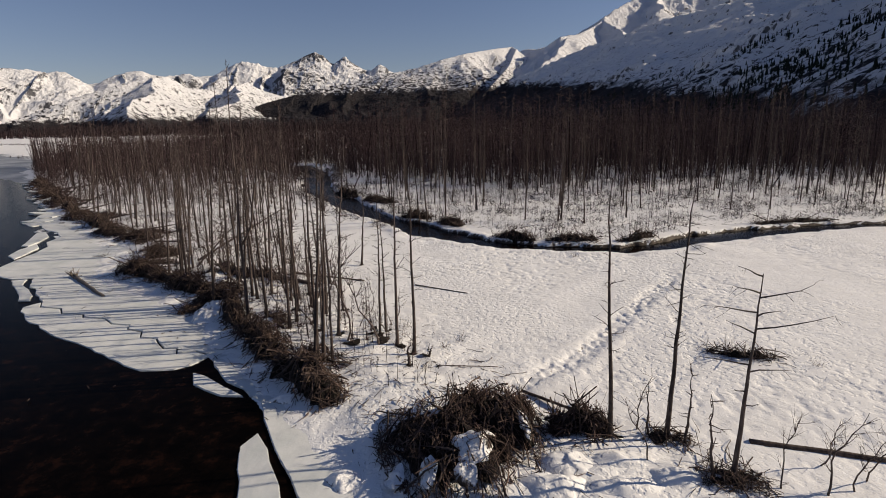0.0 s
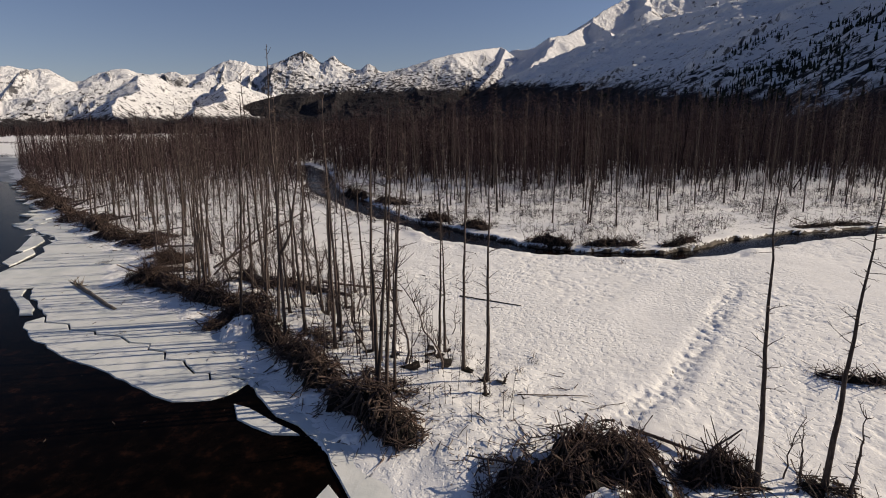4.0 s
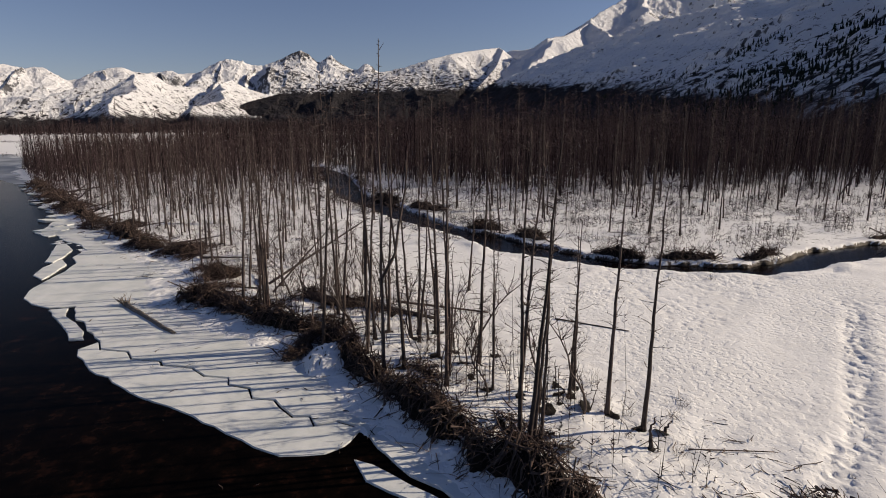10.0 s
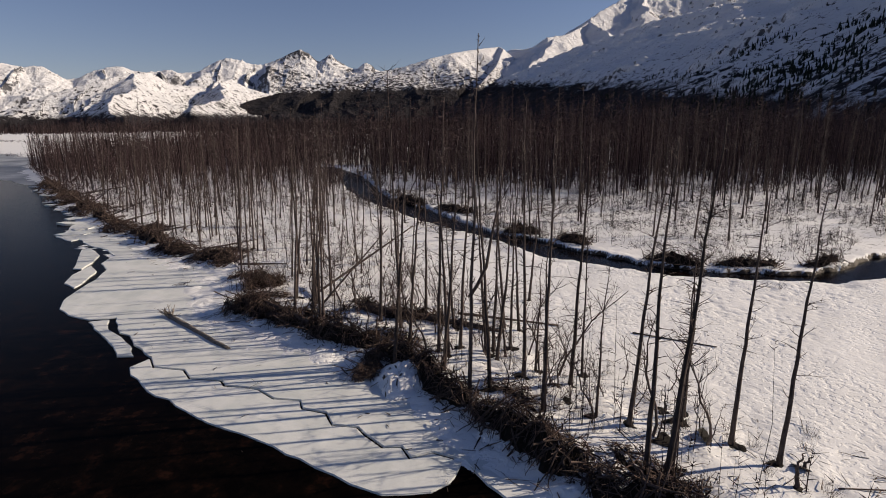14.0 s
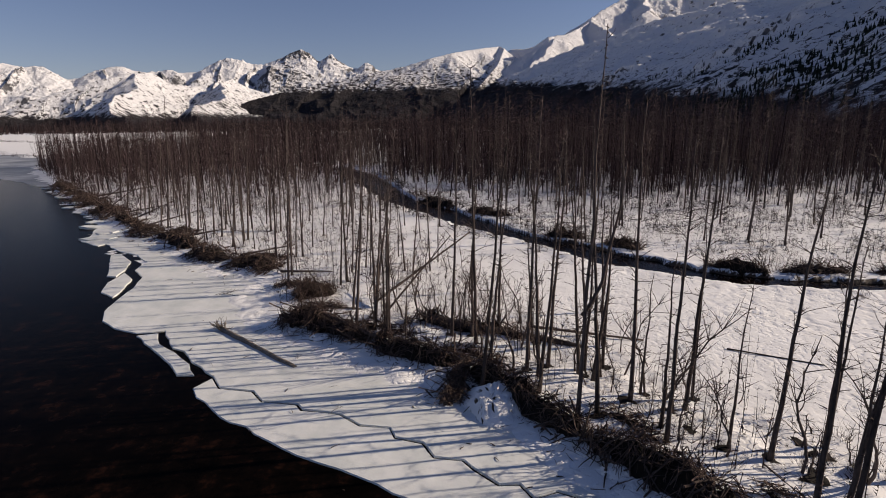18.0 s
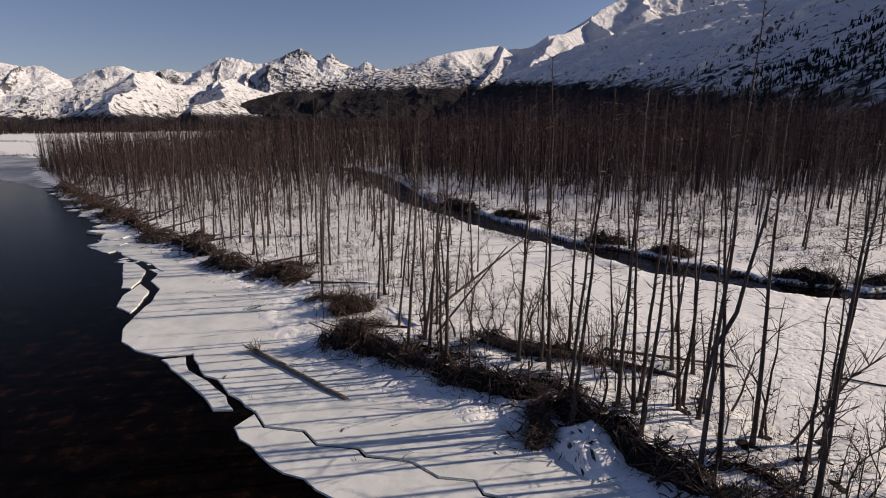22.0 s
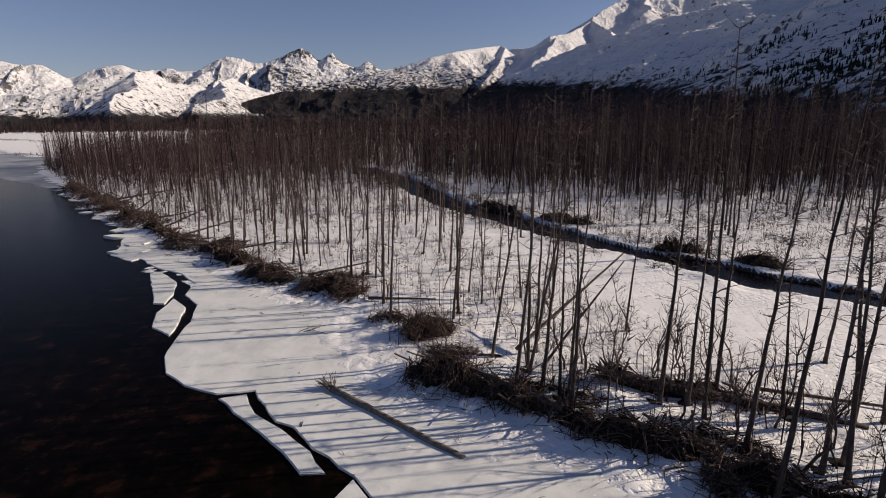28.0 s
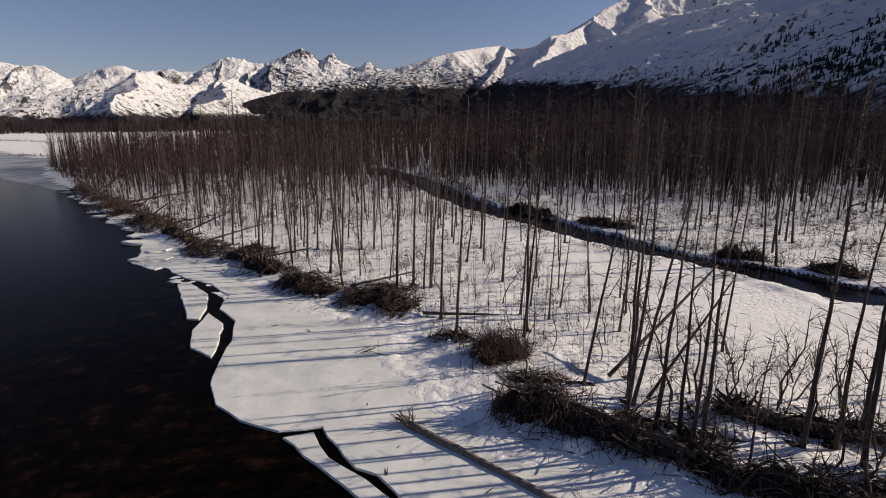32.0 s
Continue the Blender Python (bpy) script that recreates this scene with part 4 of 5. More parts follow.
for x, y in scatter(80, in_strip, (-62, 49, -10, 95), 5, 1.5):
    r = random.Random(int(x * 100) + int(y * 10))
    grow(x, y, r.choice((1, 1, 0.65)) * r.uniform(9.5, 14.5), r.uniform(-0.8, 1.1), r.uniform(-0.3, 0.3), r.uniform(0.14, 0.24), group="bare trees of the wooded strip")


def over_creek(x, y):
    edge = np.interp(x, [-30, -12, 0, 10, 25, 40, 80], [122, 88, 67, 59, 59, 63, 66])
    return creek_side(x, y) > 2 and y > edge and (y > edge + 14 or noise.noise((x * 0.35, y * 0.35, 2.0)) > 0.12 - (y - edge) * 0.015)


for x, y in scatter(125, over_creek, (-20, 56, 75, 100), 6, 1.3):
    r = random.Random(int(x * 100) + int(y * 10))
    grow(x, y, r.choice((1, 1, 0.6)) * r.uniform(10.5, 17.5), r.uniform(-0.6, 0.7), r.uniform(-0.4, 0.4), r.uniform(0.16, 0.32), group="bare trees beyond the creek")


# ---- woods farther off ----
def woods(name, places, label, seed, twigs, tall=(11, 15), girth=0.2, reach=1.2, spread=0.05, mat=WOODS, fine=HAZE):
    """Many slender bare trees in one mesh: three-sided trunks, twigs as thin blades."""
    rng = np.random.default_rng(seed)
    n = len(places)
    base = np.array(places, float)
    z0 = ground_z(base[:, 0], base[:, 1])
    h = tall[0] + (tall[1] - tall[0]) * rng.random(n) ** 1.5
    h = h * np.where(rng.random(n) < 0.25, rng.uniform(0.35, 0.8, n), 1)
    lean = rng.normal(0, 1, (n, 2)) * np.where(rng.random(n) < 0.07, 0.22, 0.035)[:, None] * h[:, None]
    g = girth * (0.42 + 1.3 * rng.random(n) ** 3)
    sway = rng.normal(0, 0.012, (n, 2)) * h[:, None]
    turn = rng.uniform(0, 2.1, n)
    verts, faces, at = [], [], 0
    rings = []
    for f, w in ((0.0, 1.2), (0.45, 0.8), (1.0, 0.12)):
        bow = 1.0 if f == 0.45 else 0.0
        for s in range(3):
            a = turn + s * 2.094
            rings.append(np.stack([base[:, 0] + lean[:, 0] * f + sway[:, 0] * bow + np.cos(a) * g / 2 * w, base[:, 1] + lean[:, 1] * f + sway[:, 1] * bow + np.sin(a) * g / 2 * w, z0 - 0.3 + h * f], 1))
    v = np.stack(rings, 1).reshape(-1, 3)
    start = np.arange(n) * 9
    tri = []
    for lev in (0, 3):
        for s in range(3):
            a, b = lev + s, lev + (s + 1) % 3
            tri += [(a, b, b + 3), (a, b + 3, a + 3)]
    faces = (start[:, None, None] + np.array(tri)[None]).reshape(-1, 3)
    k = n * twigs
    own = np.repeat(np.arange(n), twigs)
    f = spread + (1 - spread) * rng.random(k)
    a = rng.uniform(0, 2 * np.pi, k)
    l = reach * (0.3 + 1.5 * rng.random(k) ** 3) * (1.2 - 0.6 * f)
    bow = 1 - np.abs(f - 0.45) / np.where(f < 0.45, 0.45, 0.55)
    root = np.stack([base[own, 0] + lean[own, 0] * f + sway[own, 0] * bow, base[own, 1] + lean[own, 1] * f + sway[own, 1] * bow, z0[own] - 0.3 + h[own] * f], 1)
    tip = root + np.stack([np.cos(a) * l, np.sin(a) * l, l * rng.uniform(-0.1, 0.9, k)], 1)
    wide = np.stack([np.zeros(k), np.zeros(k), 0.017 * max(1.0, girth / 0.16) * (0.7 + 0.6 * rng.random(k))], 1)
    wide[:, :2] = rng.normal(0, 0.012, (k, 2))
    wide *= 0.95
    tv = np.stack([root - wide, root + wide, tip], 1).reshape(-1, 3)
    tf = (np.arange(k)[:, None] * 3 + np.arange(3)) + len(v)
    data = mesh_of(name, np.concatenate([v, tv]), np.concatenate([faces, tf]), mat)
    data.materials.append(fine)
    data.polygons.foreach_set("material_index", np.concatenate([np.zeros(len(faces), np.int32), np.ones(len(tf), np.int32)]))
    return tagged(new(name, data), label, "trees", kind="stuff")


def sown(n, box, seed, keep):
    rng = np.random.default_rng(seed)
    x, y = rng.uniform(box[0], box[2], n), rng.uniform(box[1], box[3], n)
    ok = keep(x, y)
    return np.stack([x[ok], y[ok]], 1)


def on_land(x, y, margin=1.0):
    d, _, s = along(BANK, x, y)
    return (d * s > margin) & (creek_gap(x, y) > 1.8)


def strip_far(x, y):
    return on_land(x, y) & (x < -14 - (y - 48) * 0.2) & (y > 60) & (value_noise(x * 7.1, y * 7.1, 92) < 0.12 + 0.7 * step(76, 125, y)) & (value_noise(x * 0.16, y * 0.16, 97) + 0.6 * value_noise(x * 0.5, y * 0.5, 98) > 0.68 - 0.4 * step(95, 140, y))


def beyond(x, y):
    edge = np.interp(x, [-60, -30, -12, 0, 10, 25, 40, 80, 200], [150, 120, 92, 86, 82, 80, 82, 84, 78])
    return on_land(x, y) & (value_noise(x * 7.3, y * 7.3, 91) < 0.2 + 0.75 * step(edge + 5, edge + 32, y)) & (y > edge) & (value_noise(x * 0.15, y * 0.15, 93) + 0.6 * value_noise(x * 0.45, y * 0.45, 94) > 0.66 - 0.5 * step(edge + 15, edge + 45, y))


woods("strip_woods", sown(7500, (-175, 56, -14, 230), 1, strip_far), "dense slender bare trees of the wooded strip", 11, 110, (7.5, 15.5), 0.14, 0.9, mat=STRIP)
woods("creek_woods", sown(9500, (-40, 80, 170, 180), 2, beyond), "dense bare trees on the flat beyond the creek", 12, 110, (9.5, 19), 0.15, 1.2, 0.04)
woods("far_woods", sown(24000, (-330, 150, 420, 460), 3, lambda x, y: on_land(x, y) & ((y > 180) | (x < -40) | (x > 165))), "dense bare woods on the far valley floor", 13, 14, (10, 17), 0.26, 1.8, fine=STRIP)
woods("distant_woods", sown(12000, (-1100, 450, 1000, 900), 4, lambda x, y: on_land(x, y, 6)), "thin band of bare woods at the valley's end", 14, 7, (10, 16), 0.5, 3.2, fine=WOODS)
woods("valley_woods", sown(9000, (-1900, 950, 700, 1500), 5, lambda x, y: y > 1000 + 0.02 * x), "dark woods across the head of the valley", 15, 6, (16, 28), 1.2, 6.0, fine=WOODS)


# ---- driftwood ----
def stick_mesh(seed):
    """A bent, crooked stick one metre long and one metre thick, to be scaled."""
    rng = random.Random(seed)
    bm = bmesh.new()
    arc, turn = rng.uniform(0.0, 2.4), rng.uniform(0, 6.28)
    pts = []
    for k in range(7):
        f = k / 6
        lift = arc * 4 * f * (1 - f)
        pts.append(Vector((lift * math.cos(turn) + rng.uniform(-0.55, 0.55), lift * math.sin(turn) + rng.uniform(-0.55, 0.55), 44 * (f - 0.5))))
    tube(bm, pts, [(1 - 0.1 * k) * rng.uniform(0.85, 1.15) for k in range(7)], 5)
    if seed % 3 == 0:
        a = rng.uniform(0, 6.28)
        tube(bm, [pts[3], pts[3] + Vector((3 * math.cos(a), 3 * math.sin(a), 6)), pts[3] + Vector((5 * math.cos(a), 5 * math.sin(a), 13))], [0.6, 0.45, 0.3], 4)
    for v in bm.verts:
        v.co.z /= 44
    data = bpy.data.meshes.new("stick")
    bm.to_mesh(data)
    bm.free()
    data.materials.append(DRIFT)
    return data


STICKS = [stick_mesh(300 + k) for k in range(14)]


def stick(parent, at, way, length, radius, k, name="stick"):
    ob = part(name, STICKS[k % 14], None, parent)
    q = Vector(way).to_track_quat("Z", "Y")
    ob.matrix_basis = Matrix.LocRotScale(at, q, (radius, radius, length))
    return ob


def loose_sticks(rows, seed, mat=DRIFT):
    """Many small bent sticks in one mesh; rows of place, way, length, radius."""
    rng = np.random.default_rng(seed)
    r = np.array(rows, float)
    n = len(r)
    p, w, l, t = r[:, :3], r[:, 3:6], r[:, 6:7], r[:, 7:8]
    a = np.cross(w, np.where(np.abs(w[:, 2:]) > 0.8, [[1.0, 0, 0]], [[0, 0, 1.0]]))
    a /= np.linalg.norm(a, axis=1, keepdims=True)
    b = np.cross(w, a)
    bend, skew = rng.normal(0, 0.05, (n, 1)) * l, rng.normal(0, 0.03, (n, 1)) * l
    rings = []
    for f, k in ((-0.5, 1.0), (-0.25, 0.95), (0.0, 0.8), (0.25, 0.65), (0.5, 0.4)):
        mid = p + w * l * f + b * bend * (1 - 4 * f * f) + a * (skew * 4 * f * (1 - 4 * f * f) + rng.normal(0, 0.008, (n, 1)) * l)
        for s in range(3):
            rings.append(mid + (a * math.cos(s * 2.094) + b * math.sin(s * 2.094)) * t * k)
    v = np.stack(rings, 1).reshape(-1, 3)
    quads = [(x + s, x + (s + 1) % 3, x + 3 + (s + 1) % 3, x + 3 + s) for x in (0, 3, 6, 9) for s in range(3)]
    return mesh_of("small_sticks", v, (np.arange(n)[:, None, None] * 15 + np.array(quads)[None]).reshape(-1, 4), mat, True)


SKINS = {}


def heap(name, label, line, width, high, sticks, seed, long=(0.8, 2.4), thick=(0.02, 0.06), steep=0.35, group="driftwood heaps along the bank", core=True, across=0.5, more=500, rise=0.0):
    """A ridge of matted debris along a line of (x, y), near-black for the shade in its gaps, strewn with separate
    sticks.
    """
    rng = random.Random(seed)
    if thick[1] < 0.045:
        long, thick, more = (long[0] * 1.1, long[1] * 1.4), (thick[0], thick[1] * 1.1), int(more * 0.9)
    cx, cy = line[len(line) // 2]
    base = snow_z(cx, cy)
    h = thing(name, label, "driftwood", (cx, cy, base), group)
    lens = [math.dist(a, b) for a, b in zip(line, line[1:])]
    total = sum(lens)

    def spot(f):
        s = f * total
        for (a, b), l in zip(zip(line, line[1:]), lens):
            if s <= l:
                way = Vector((b[0] - a[0], b[1] - a[1])).normalized()
                sway = 0.5 * width * noise.noise((f * total * 0.45, seed, 3.3))
                return Vector((a[0] + (b[0] - a[0]) * s / l, a[1] + (b[1] - a[1]) * s / l)) + Vector((way.y, -way.x)) * sway, way
            s -= l
        return Vector(line[-1]), Vector((line[-1][0] - line[-2][0], line[-1][1] - line[-2][1])).normalized()

    def top(f, v):
        swell = 0.3 + 0.7 * max(0.0, math.sin(math.pi * min(1, max(0, f)))) ** 0.7 + 0.7 * noise.noise((f * total * 0.7, v * 1.5, seed)) + 0.5 * noise.noise((f * total * 2.3, v * width * 2.6, seed + 4))
        swell *= 1 - rise * max(0.0, 1 - 2 * f)
        return max(0.0, high * swell * (1 - min(1.0, abs(v)) ** 2))

    def skin(f, v):
        """A place on the heap's surface."""
        p, way = spot(min(1, max(0, f)))
        side = Vector((way.y, -way.x))
        taper = math.sqrt(max(0.02, 1 - (2 * min(1, max(0, f)) - 1) ** 6))
        q = p + side * v * width * taper * (1 + 0.45 * noise.noise((f * total * 0.8, v, seed + 9.5)) + 0.35 * noise.noise((f * total * 2.7, v, seed + 1.5)))
        return Vector((q.x - cx, q.y - cy, snow_z(q.x, q.y) - base + top(f, v) * taper))

    # core under the sticks, its black colour stands in for deep shade in the gaps
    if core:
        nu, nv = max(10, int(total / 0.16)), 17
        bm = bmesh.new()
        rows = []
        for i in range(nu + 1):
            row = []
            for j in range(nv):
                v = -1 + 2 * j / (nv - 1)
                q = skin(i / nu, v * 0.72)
                # raised on the river side so more of the painted shade shows
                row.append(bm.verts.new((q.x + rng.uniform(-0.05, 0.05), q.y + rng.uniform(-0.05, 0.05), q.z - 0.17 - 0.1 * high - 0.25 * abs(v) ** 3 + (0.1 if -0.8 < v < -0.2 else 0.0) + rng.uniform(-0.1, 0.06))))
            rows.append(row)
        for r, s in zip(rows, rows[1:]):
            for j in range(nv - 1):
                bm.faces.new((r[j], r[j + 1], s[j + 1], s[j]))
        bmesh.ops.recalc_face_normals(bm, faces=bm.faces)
        part("matted_core", bm, DEBRIS_SHADE, h, "matted twigs and earth, coloured near-black as the shade between the sticks")
    rest = []
    for k in range(sticks + more):
        f, v = rng.random(), rng.uniform(-1.0, 1.0) * rng.choice((1, 1, 1, 1, 1.3))
        q = skin(f, v)
        tu, tv = skin(f + 0.02, v) - skin(f - 0.02, v), skin(f, v + 0.04) - skin(f, v - 0.04)
        tu, tv = (tu.normalized() if tu.length > 1e-5 else Vector((1, 0, 0))), (tv.normalized() if tv.length > 1e-5 else Vector((0, 1, 0)))
        turn = rng.gauss(math.pi / 2, 0.55 - 0.25 * across) if rng.random() < across else (rng.gauss(0, 0.4) if rng.random() < 0.65 else rng.uniform(0, math.pi))
        out = tu.cross(tv).normalized()
        out = out if out.z > 0 else -out
        way = (tu * math.cos(turn) + tv * math.sin(turn) + out * rng.gauss(0.0, steep * rng.choice((0.8, 0.8, 1.3, 2.6)))).normalized()
        way = way if rng.random() < 0.5 else -way
        # fewer small sticks on the river side, baring the shade-black core
        if k >= sticks and v < -0.3 and rng.random() < 0.65:
            continue
        size = rng.uniform(*long) * rng.choice((1.5, 1, 0.7, 0.5)) * (1 - 0.2 * abs(v)), rng.uniform(*thick) * rng.choice((0.5, 0.7, 1.0, 1.5))
        q = q + out * rng.uniform(-0.12, 0.10)
        if k < sticks:
            stick(h, q, way, *size, rng.randrange(14))
        else:
            rest.append((*(q - out * 0.03), *way, size[0] * 0.75, size[1] * 0.6))
    for _ in range(int(more * 0.16)):
        f, v = rng.random() * 1.1 - 0.05, rng.gauss(0, 1.0)
        p, way = spot(min(1, max(0, f)))
        q = p + Vector((way.y, -way.x)) * v * width * 1.2 + way * rng.gauss(0, 0.4)
        a = rng.uniform(0, 6.28)
        rest.append((q.x - cx, q.y - cy, snow_z(q.x, q.y) - base + rng.uniform(0.0, 0.06), *Vector((math.cos(a), math.sin(a), rng.gauss(0, 0.2))).normalized(), rng.uniform(0.2, 0.9) * long[1] / 1.3, rng.uniform(*thick) * 0.6))
    if rest:
        tagged(part("brushwood", loose_sticks(rest, seed, STRAWS), None, h), kind="stuff")
    SKINS[h.name] = skin
    return h


lodge = heap("beaver_lodge", "big domed heap of bare brown sticks, snow in its hollows", [(-2.7, 17.5), (-0.6, 18.1), (1.5, 18.8), (3.5, 19.4)], 3.0, 1.35, 300, 1, (0.4, 1.25), (0.016, 0.034), 0.17, "lodge", across=0.65, more=2900, rise=0.55)
heap("driftwood_heap", "low heap of broken sticks beside the lodge", [(3.8, 18.8), (5.0, 18.7), (6.2, 18.5)], 0.8, 0.75, 130, 2, (0.5, 1.6), (0.015, 0.04), 0.15, more=500)
heap("driftwood_heap", "low dark litter of sticks round the thin trunks", [(7.4, 18.2), (8.2, 17.9), (8.9, 17.5)], 0.45, 0.2, 40, 22, (0.4, 1.2), (0.01, 0.03), 0.2, more=120)
heap("driftwood_heap", "dark litter round the foot of a dead tree", [(8.2, 15.8), (9.2, 15.4), (10.4, 15.2)], 0.8, 0.25, 60, 23, (0.4, 1.2), (0.01, 0.03), 0.25, more=300)
heap("driftwood_heap", "thick tangle of driftwood spilling down the bank", [(-4.9, 21.0), (-7.0, 23.4), (-8.7, 25.4)], 1.1, 0.95, 280, 3, (0.4, 1.25), (0.016, 0.036), 0.2, across=0.55, more=700)
heap("driftwood_heap", "thick tangle of driftwood along the bank", [(-8.6, 25.3), (-10.4, 28.0), (-12.5, 30.3)], 1.0, 0.85, 260, 4, (0.4, 1.25), (0.016, 0.036), 0.2, across=0.55, more=700)
heap("driftwood_heap", "tangle of roots and sticks along the bank", [(-12.4, 30.2), (-13.9, 32.9), (-15.4, 35.5), (-16.8, 36.7)], 0.9, 0.8, 260, 5, (0.4, 1.25), (0.014, 0.034), 0.2, across=0.3, more=700)
heap("driftwood_heap", "tongue of matted sticks reaching onto the ice", [(-16.8, 36.8), (-17.3, 35.0), (-17.6, 33.5)], 0.6, 0.5, 130, 6, (0.5, 1.5), (0.012, 0.035), 0.25, more=500)
heap("driftwood_heap", "long dark tangle of driftwood and roots", [(-16.4, 36.9), (-18.1, 37.7), (-20.1, 38.7), (-22.2, 40.5)], 0.8, 0.75, 260, 7, (0.4, 1.3), (0.014, 0.036), 0.2, across=0.3, more=700)
heap("driftwood_heap", "fan of roots and sticks at the bank's corner", [(-25.4, 43.4), (-23.8, 42.2), (-22.0, 40.6)], 0.85, 0.6, 160, 8, (0.6, 2.0), (0.012, 0.035), 0.25, more=500)
heap("driftwood_heap", "fan of roots hanging over the ice edge", [(-27.9, 44.4), (-26.4, 43.6), (-24.4, 43.0)], 1.2, 1.0, 200, 18, (0.6, 1.9), (0.01, 0.03), 0.3, across=0.75, more=600)
heap("driftwood_heap", "small dark wreck of a fallen top on the snowfield", [(13.2, 25.8), (14.6, 24.9), (16.2, 24.3)], 0.4, 0.35, 50, 24, (0.5, 1.3), (0.012, 0.03), 0.3, more=160)
for k, line in enumerate(([(-5.2, 24.2), (-6.4, 25.4), (-7.4, 27.0)], [(-9.4, 29.6), (-10.4, 31.2), (-11.6, 32.4)], [(-14.4, 36.6), (-16.0, 38.2), (-17.8, 39.2)], [(-19.6, 40.6), (-21.4, 42.4), (-23.2, 43.4)], [(-24.2, 46.4), (-25.6, 46.8), (-27.2, 46.9)], [(-30.6, 52.4), (-29.4, 51.6), (-28.0, 51.4)], [(-35.0, 62.6), (-33.4, 61.2), (-31.6, 60.4)], [(-44.6, 68.2), (-42.8, 67.4), (-41.4, 66.2)])):
    heap("driftwood_heap", "low broken litter of sticks behind the bank", line, 0.7, 0.22, 60, 70 + k, (0.4, 1.3), (0.012, 0.03), 0.25, more=260)
heap("driftwood_heap", "dark earthy bank with roots in the snow", [(-20.0, 43.7), (-17.4, 42.4), (-15.1, 41.6), (-12.6, 39.8)], 0.85, 0.6, 120, 9, (0.4, 1.4), (0.012, 0.04), 0.3, more=400)
heap("brush_heap", "rounded heap of fine dry brush", [(-28.4, 49.9), (-27.0, 49.7), (-25.4, 49.5)], 1.25, 1.0, 240, 10, (0.6, 1.6), (0.008, 0.018), 0.6, more=1100)
heap("driftwood_heap", "driftwood heap in front of the trees", [(-42.0, 64.8), (-39.6, 62.6), (-37.4, 60.8)], 1.6, 0.8, 170, 11, (0.6, 2.2), (0.02, 0.05), 0.2)
heap("driftwood_heap", "long low line of driftwood", [(-36.8, 60.2), (-34.4, 58.8), (-31.2, 57.0)], 1.6, 0.7, 170, 12, (0.6, 2.4), (0.02, 0.05), 0.2)
heap("driftwood_heap", "driftwood heap at the edge of the woods", [(-54.5, 77.2), (-52.0, 75.2), (-50.0, 73.6)], 1.8, 0.6, 120, 13, (0.6, 2.2), (0.02, 0.06), 0.2, core=False, more=700)
heap("driftwood_heap", "driftwood heap at the edge of the woods", [(-48.6, 74.2), (-46.4, 72.6), (-45.0, 71.6)], 1.6, 0.4, 90, 14, (0.6, 2.2), (0.02, 0.06), 0.2, core=False, more=700)
heap("driftwood_heap", "tangled shore debris below the woods", [(-69.0, 95.0), (-65.0, 90.0), (-60.5, 85.0)], 2.4, 0.6, 120, 15, (0.8, 3.2), (0.03, 0.08), 0.25, core=False, more=700)
heap("driftwood_heap", "tangled shore debris below the woods", [(-82.0, 110.0), (-76.0, 103.0), (-71.0, 97.5)], 2.6, 0.7, 100, 16, (0.8, 3.2), (0.03, 0.09), 0.25, core=False, more=700)
heap("driftwood_heap", "tangled shore debris far up the bank", [(-100.0, 131.5), (-92.0, 122.0), (-84.0, 112.5)], 2.8, 0.8, 60, 17, (0.8, 3.2), (0.04, 0.1), 0.25, core=False, more=700)
# shore debris in a broken chain below the far strip
for k, (x, y) in enumerate(((-45.2, 67.4), (-48.2, 70.8), (-56.4, 79.6), (-59.4, 82.6), (-66.8, 91.2), (-74.4, 100.4), (-79.0, 106.0), (-85.0, 113.2), (-91.0, 120.4), (-97.0, 127.6))):
    r = random.Random(k + 5)
    heap("driftwood_heap", "dark tangle of stranded branches along the icy shore", [(x + 1.6 + r.uniform(-0.6, 1.2), y - 1.4), (x + r.uniform(0.0, 1.0), y), (x - 1.2, y + 1.7)], r.uniform(0.6, 1.2), r.uniform(0.35, 0.95), 44, 130 + k, (0.8, 3.2), (0.03, 0.08), 0.5, more=110, across=0.35)
for k, (line, wide, high) in enumerate((([(-5.8, 69.0), (-4.0, 68.2), (-2.2, 66.8)], 0.9, 0.9), ([(5.0, 55.4), (7.0, 53.9), (9.2, 52.8)], 0.9, 0.9), ([(10.0, 52.8), (12.4, 52.2), (15.0, 51.8)], 0.8, 0.7),
                                        ([(16.8, 51.6), (18.6, 52.2), (21.0, 53.0)], 0.6, 0.6), ([(34.0, 58.6), (38.0, 59.6), (44.0, 60.4)], 0.6, 0.5), ([(-13.0, 86.5), (-10.5, 84.0), (-8.0, 81.0)], 1.3, 1.0),
                                        ([(-21.5, 99.0), (-18.0, 95.0), (-14.5, 89.5)], 1.1, 1.0), ([(-0.8, 64.0), (0.6, 62.6), (1.8, 61.0)], 0.8, 0.8))):
    heap("brush_heap", "dark tangle of brush on the creek's far bank", line, wide * 1.3, high * 0.95, 70, 40 + k, (0.5, 1.8), (0.012, 0.04), 0.5, "brush heaps along the creek", more=350)


